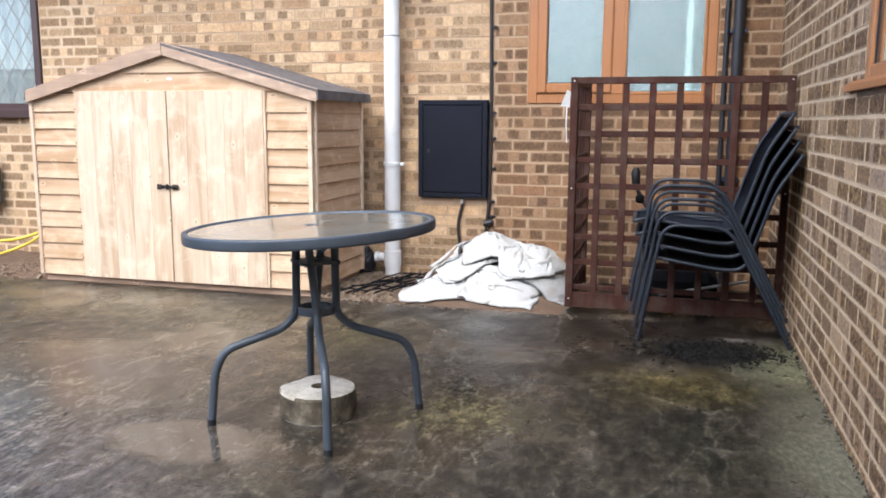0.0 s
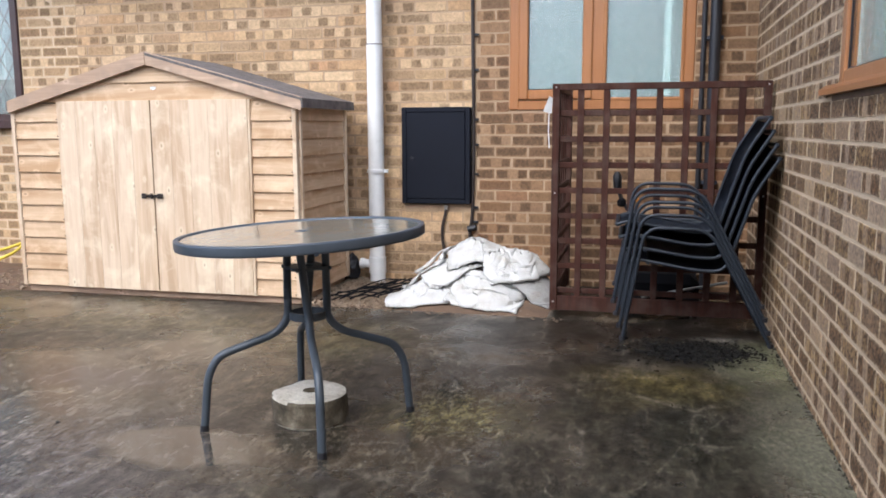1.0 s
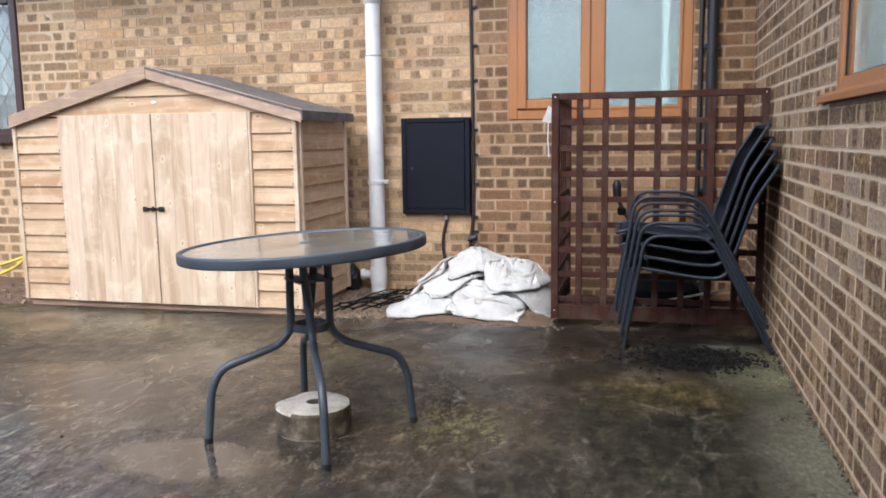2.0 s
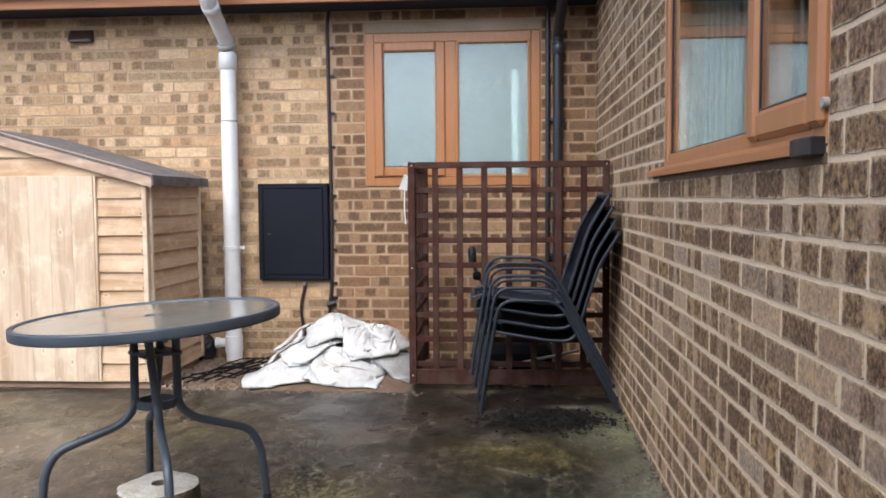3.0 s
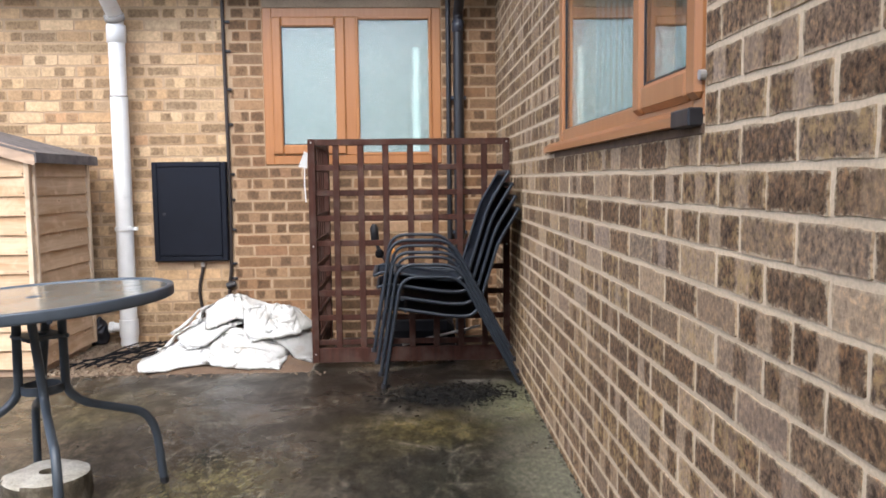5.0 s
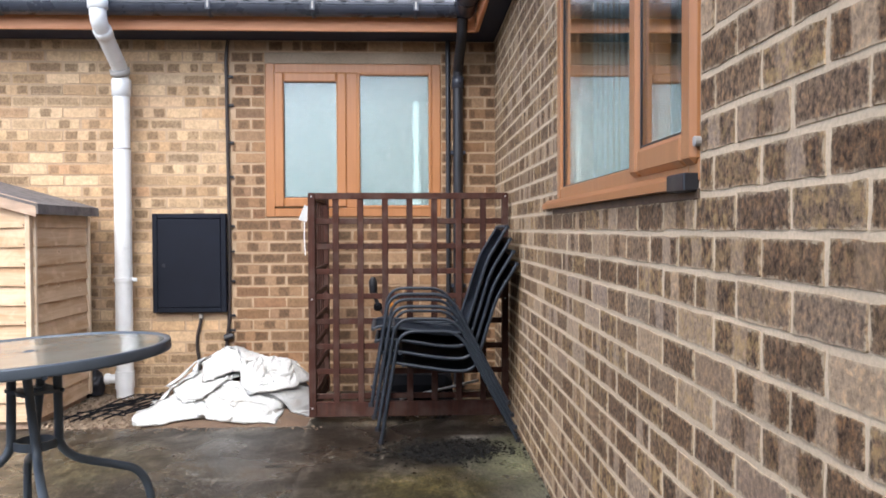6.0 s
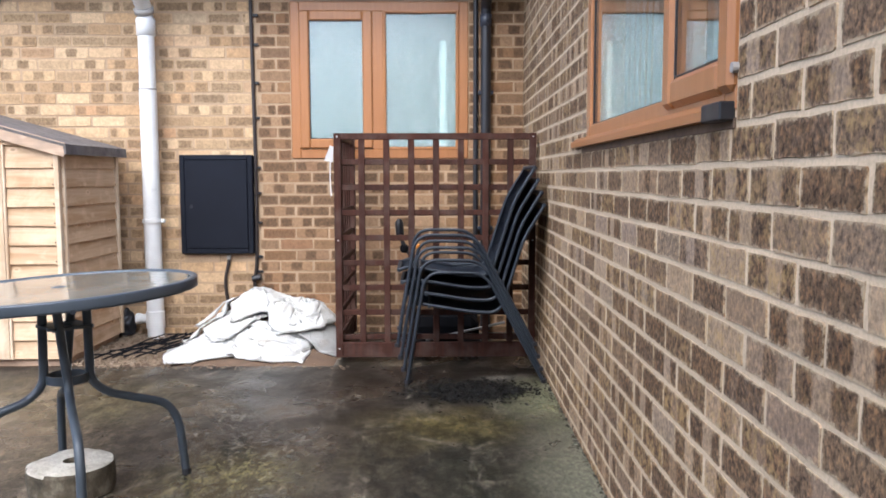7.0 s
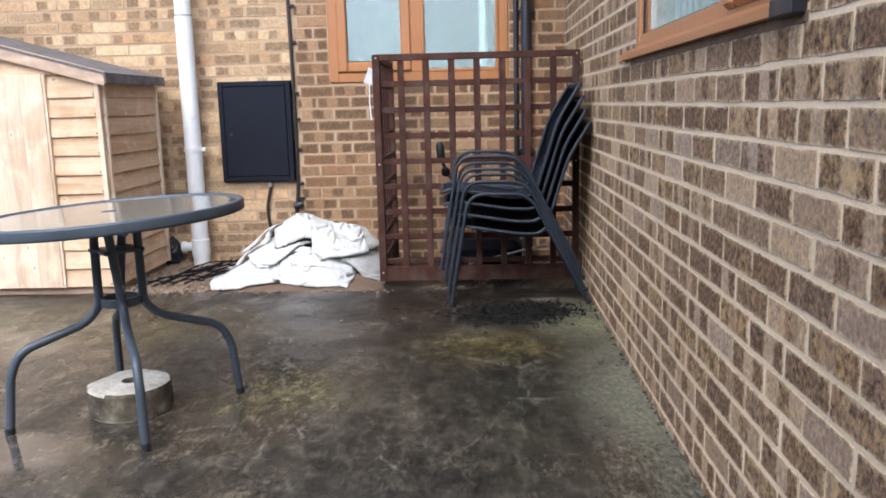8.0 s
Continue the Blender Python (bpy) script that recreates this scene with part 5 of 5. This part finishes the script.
heap = np.array([[max(0.0, mound_height(HEAP[0] + i * HEAP[2], HEAP[1] + j * HEAP[2])) for j in range(126)] for i in range(150)])


def slump(seed, size, at, turn, fill, loose, bulk):
    """A half-empty sack let fall on the heap: two woven sheets joined round the edge, settling into folds."""
    rng = np.random.default_rng(seed)
    gx, gy = np.meshgrid(HEAP[0] + np.arange(heap.shape[0]) * HEAP[2], HEAP[1] + np.arange(heap.shape[1]) * HEAP[2], indexing="ij")
    dome = 1 - ((gx - at[0]) / (size[0] * 0.36)) ** 2 - ((gy - at[1]) / (size[1] * 0.36)) ** 2
    np.maximum(heap, heap + bulk * np.sqrt(np.clip(dome, 0, 1)), out=heap)
    cell = 0.0105
    nu, nv = int(size[0] / cell) | 1, int(size[1] / cell) | 1
    u, v = np.meshgrid((np.arange(nu) - nu // 2) * cell, (np.arange(nv) - nv // 2) * cell, indexing="ij")
    edge = np.minimum(1 - np.abs(u) / u.max(), 1 - np.abs(v) / v.max())
    c, sn = math.cos(radians(turn)), math.sin(radians(turn))
    p = np.zeros((2, nu, nv, 3))

    def soft(k):
        a, b, f, g = rng.uniform(0, 6.3, 4)
        return np.sin(u * k + 1.7 * np.sin(v * k * 0.7 + f) + a) * np.sin(v * k * 0.9 + 1.4 * np.sin(u * k * 0.6 + g) + b)

    for side, sign in ((0, 1.0), (1, -1.0)):
        w = loose * (1 + 0.10 * soft(9))
        x, y = u * w, v * w * (1 - 0.12 * (u / u.max()))
        p[side, ..., 0], p[side, ..., 1] = at[0] + c * x - sn * y, at[1] + sn * x + c * y
        p[side, ..., 2] = sign * 0.02 * np.sqrt(edge) + 0.030 * soft(20) + 0.016 * soft(42) + 0.006 * soft(85)

    def ground(q):
        i = np.clip(((q[..., 0] - HEAP[0]) / HEAP[2]).round().astype(int), 0, heap.shape[0] - 1)
        j = np.clip(((q[..., 1] - HEAP[1]) / HEAP[2]).round().astype(int), 0, heap.shape[1] - 1)
        return heap[i, j] + 0.003

    p[..., 2] += at[2] + np.maximum(0, (ground(p) - at[2] - p[..., 2]).max()) * 0.5 + 0.02
    old = p.copy()

    def pull(a, b, rest, k):
        d = b - a
        length = np.sqrt((d * d).sum(-1, keepdims=True)) + 1e-9
        d *= 0.5 * k * (length - rest) / length
        a += d
        b -= d

    for _ in range(64):
        du, dv = np.gradient(p, axis=1), np.gradient(p, axis=2)
        n = np.cross(du, dv)
        n /= np.sqrt((n * n).sum(-1, keepdims=True)) + 1e-9
        n[1] *= -1
        force = n * (9.8 * fill)
        force[..., 2] -= 9.8
        vel = (p - old) * 0.955
        old = p.copy()
        p = p + vel + force * (1 / 70) ** 2
        for _ in range(9):
            for s0 in (0, 1):
                pull(p[:, s0:nu - 1:2], p[:, s0 + 1::2], cell, 1.0)
                pull(p[:, :, s0:nv - 1:2], p[:, :, s0 + 1::2], cell, 1.0)
                pull(p[:, s0:nu - 1:2, :-1], p[:, s0 + 1::2, 1:], cell * 1.414, 0.35)
                pull(p[:, s0:nu - 1:2, 1:], p[:, s0 + 1::2, :-1], cell * 1.414, 0.35)
            for s0 in (0, 1, 2, 3):
                pull(p[:, s0:nu - 2:4], p[:, s0 + 2::4][:, :len(range(s0, nu - 2, 4))], cell * 2, 0.06)
                pull(p[:, :, s0:nv - 2:4], p[:, :, s0 + 2::4][:, :, :len(range(s0, nv - 2, 4))], cell * 2, 0.06)
            for k in (0, -1):
                p[:, k] = p[:, k].mean(0)
                p[:, :, k] = p[:, :, k].mean(0)
            g = ground(p)
            low = p[..., 2] < g
            p[..., 2] = np.where(low, g, p[..., 2])
            p[..., :2] = np.where(low[..., None], p[..., :2] * 0.25 + old[..., :2] * 0.75, p[..., :2])
    top = p.reshape(-1, 3)
    for di in (-1, 0, 1):
        for dj in (-1, 0, 1):
            i = np.clip(((top[:, 0] - HEAP[0]) / HEAP[2]).round().astype(int) + di, 0, heap.shape[0] - 1)
            j = np.clip(((top[:, 1] - HEAP[1]) / HEAP[2]).round().astype(int) + dj, 0, heap.shape[1] - 1)
            np.maximum.at(heap, (i, j), top[:, 2])
    return p


def sack(seed, size, at, turn, fill=1.0, loose=0.86, bulk=0.0, material=None, label="crumpled white woven sack lying in a heap"):
    s = thing("rubble_sack", label, "sack", "heap of white sacks")
    p = slump(seed, size, at, turn, fill, loose, bulk)
    base = Vector((at[0], at[1], float(p[..., 2].min())))
    _, nu, nv, _ = p.shape
    bm = bmesh.new()
    grid = {}
    for side in (0, 1):
        for i in range(nu):
            for j in range(nv):
                rim = i in (0, nu - 1) or j in (0, nv - 1)
                grid[side, i, j] = grid[0, i, j] if side and rim else bm.verts.new(Vector(p[side, i, j]) - base)
        for i in range(nu - 1):
            for j in range(nv - 1):
                q = [grid[side, i, j], grid[side, i + 1, j], grid[side, i + 1, j + 1], grid[side, i, j + 1]]
                bm.faces.new(q if side == 0 else q[::-1])
    part("cloth", bm, material or M_sack, s, smooth=True)
    rng = random.Random(seed)
    fray = bmesh.new()
    for _ in range(34):
        j = rng.randrange(nv)
        a = Vector(p[0, 0 if rng.random() < 0.5 else nu - 1, j]) - base
        out = Vector((rng.uniform(-1, 1), rng.uniform(-1, 0.4), rng.uniform(-0.3, 0.7))) * rng.uniform(0.010, 0.035)
        tube(fray, [a, a + out * 0.6 + Vector((0, 0, 0.004)), a + out], [0.0013, 0.0011, 0.0006], 3, cap=False)
    part("frayed_thread", fray, material or M_sack, s)["kind"] = "stuff"
    s.matrix_world = Matrix.Translation(base)
    return s


mound = thing("sand_mound", "low heap of brown sand under the sacks", "sand", kind="stuff")
part("sand", uneven(-2.30, -1.06, -1.02, -0.03, 60, 48, mound_height, 9), M_sand, mound, smooth=True)

sack(1, (0.56, 0.44), (-1.925, -0.735, 0.05), 14, 1.05, 0.76, 0.07)
sack(2, (0.56, 0.46), (-1.530, -0.740, 0.06), 176, 1.07, 0.72, 0.08)
sack(3, (0.50, 0.38), (-1.760, -0.560, 0.18), 25, 0.95, 0.76, 0.03)
sack(4, (0.46, 0.40), (-1.270, -0.580, 0.12), 80, 0.95, 0.72, 0.08, M_sack_grey, "grey woven sack slumped in the heap")
sack(5, (0.40, 0.36), (-1.310, -0.440, 0.24), 160, 1.05, 0.70, 0.06)
sack(6, (0.54, 0.44), (-1.620, -0.490, 0.26), 8, 1.08, 0.72, 0.09)
sack(7, (0.42, 0.32), (-1.400, -0.640, 0.24), 22, 0.98, 0.62, 0.03)
sack(8, (0.50, 0.14), (-1.920, -0.540, 0.20), 28, 0.9, 0.80)
sack(9, (0.46, 0.10), (-1.870, -0.460, 0.26), 34, 0.9, 0.80)


def scatter(name, label, category, count, area, size, material, seed, z=0.0, thick=(0.2, 0.5)):
    """Loose chips, each a small uneven block."""
    rng = random.Random(seed)
    verts, faces = [], []
    cube = [(0, 3, 2, 1), (4, 5, 6, 7), (0, 1, 5, 4), (1, 2, 6, 5), (2, 3, 7, 6), (3, 0, 4, 7)]
    for _ in range(count):
        x, y = area(rng)
        s = rng.uniform(*size)
        m = pose(x, y, z + s * 0.2, rng.uniform(-25, 25), rng.uniform(-25, 25), rng.uniform(0, 360))
        b = len(verts)
        l, w, h = s * rng.uniform(0.7, 1.6), s * rng.uniform(0.4, 0.8), s * rng.uniform(*thick)
        for px, py, pz in ((-1, -1, -1), (1, -1, -1), (1, 1, -1), (-1, 1, -1), (-1, -1, 1), (1, -1, 1), (1, 1, 1), (-1, 1, 1)):
            j = rng.uniform(0.65, 1.0)
            verts.append(m @ Vector((px * l * j / 2, py * w * j / 2, pz * h / 2)))
        faces += [tuple(b + i for i in f) for f in cube]
    me = bpy.data.meshes.new(name)
    me.from_pydata(verts, [], faces)
    me.materials.append(material)
    return tagged(new(name, me), label, category, kind="stuff")


M_chip = plain("wood_chip", (0.27, 0.20, 0.135), 0.85, var=0.5, scale=30)
M_grit = plain("dark_grit", (0.075, 0.068, 0.055), 0.9, var=0.5, scale=30, spec=0.2)
M_leaf = plain("rotten_leaf", (0.008, 0.007, 0.006), 0.75, var=0.5, scale=30, spec=0.2)
scatter("chippings", "pale bark and stone chippings on damp soil", "chippings", 1500, lambda r: (r.uniform(-2.66, -2.05), r.uniform(-0.97, -0.03)), (0.008, 0.026), M_chip, 4, -0.006)
scatter("chippings", "pale bark and stone chippings on damp soil", "chippings", 250, lambda r: (r.uniform(-5.3, -4.66), r.uniform(-0.97, -0.1)), (0.012, 0.03), M_chip, 5, -0.006)
scatter("leaf_litter", "dark rotting leaves on the wet concrete", "leaves", 1900, lambda r: (r.gauss(-0.36, 0.14), r.gauss(-1.54, 0.09)), (0.006, 0.024), M_leaf, 6, 0.0, (0.03, 0.10))
scatter("grit", "dark grit scattered on the concrete", "grit", 70, lambda r: (r.uniform(-4.5, -0.1), r.uniform(-4.2, -1.0)), (0.004, 0.010), M_grit, 8, 0.001)
scatter("grit", "sandy grit along the edge of the bed", "grit", 260, lambda r: (r.uniform(-2.5, -1.05), r.gauss(-1.03, 0.035)), (0.004, 0.011), M_chip, 9, 0.001)

scatter("grit", "dark soil and grit along the foot of the side wall", "grit", 420, lambda r: (r.gauss(0.004, 0.010), r.uniform(-4.6, -1.0)), (0.004, 0.011), M_grit, 12, 0.001)

net = thing("plastic_grid", "torn black plastic lattice lying on the chippings", "lattice")
rng = random.Random(31)
for i in range(7):
    x = -2.52 + i * 0.055
    pts = [(x + 0.05 * k + rng.uniform(-0.012, 0.012), -0.93 + i * 0.02 + 0.17 * k, 0.020 + rng.uniform(0, 0.022)) for k in range(5)]
    part("bar", tube(bmesh.new(), pts, 0.0045, 6), M_matt, net)
for i in range(6):
    y = -0.88 + i * 0.12
    pts = [(-2.53 + i * 0.045 + 0.085 * k, y + 0.02 * k + rng.uniform(-0.012, 0.012), 0.026 + rng.uniform(0, 0.022)) for k in range(5)]
    part("bar", tube(bmesh.new(), pts, 0.0045, 6), M_matt, net)
old_bag = thing("dark_bag", "crumpled black plastic beside the shed", "bag")
bm = bmesh.new()
bmesh.ops.create_icosphere(bm, subdivisions=4, radius=1.0)
for v in bm.verts:
    k = 1 + 0.35 * noise.noise(v.co * 2.1 + Vector((4, 1, 2)))
    v.co = (v.co.x * 0.075 * k, v.co.y * 0.07 * k, max(-0.05, v.co.z * 0.11 * k))
part("plastic", bm, M_black, old_bag, smooth=True)
old_bag.matrix_world = pose(-2.650, -0.085, 0.06)
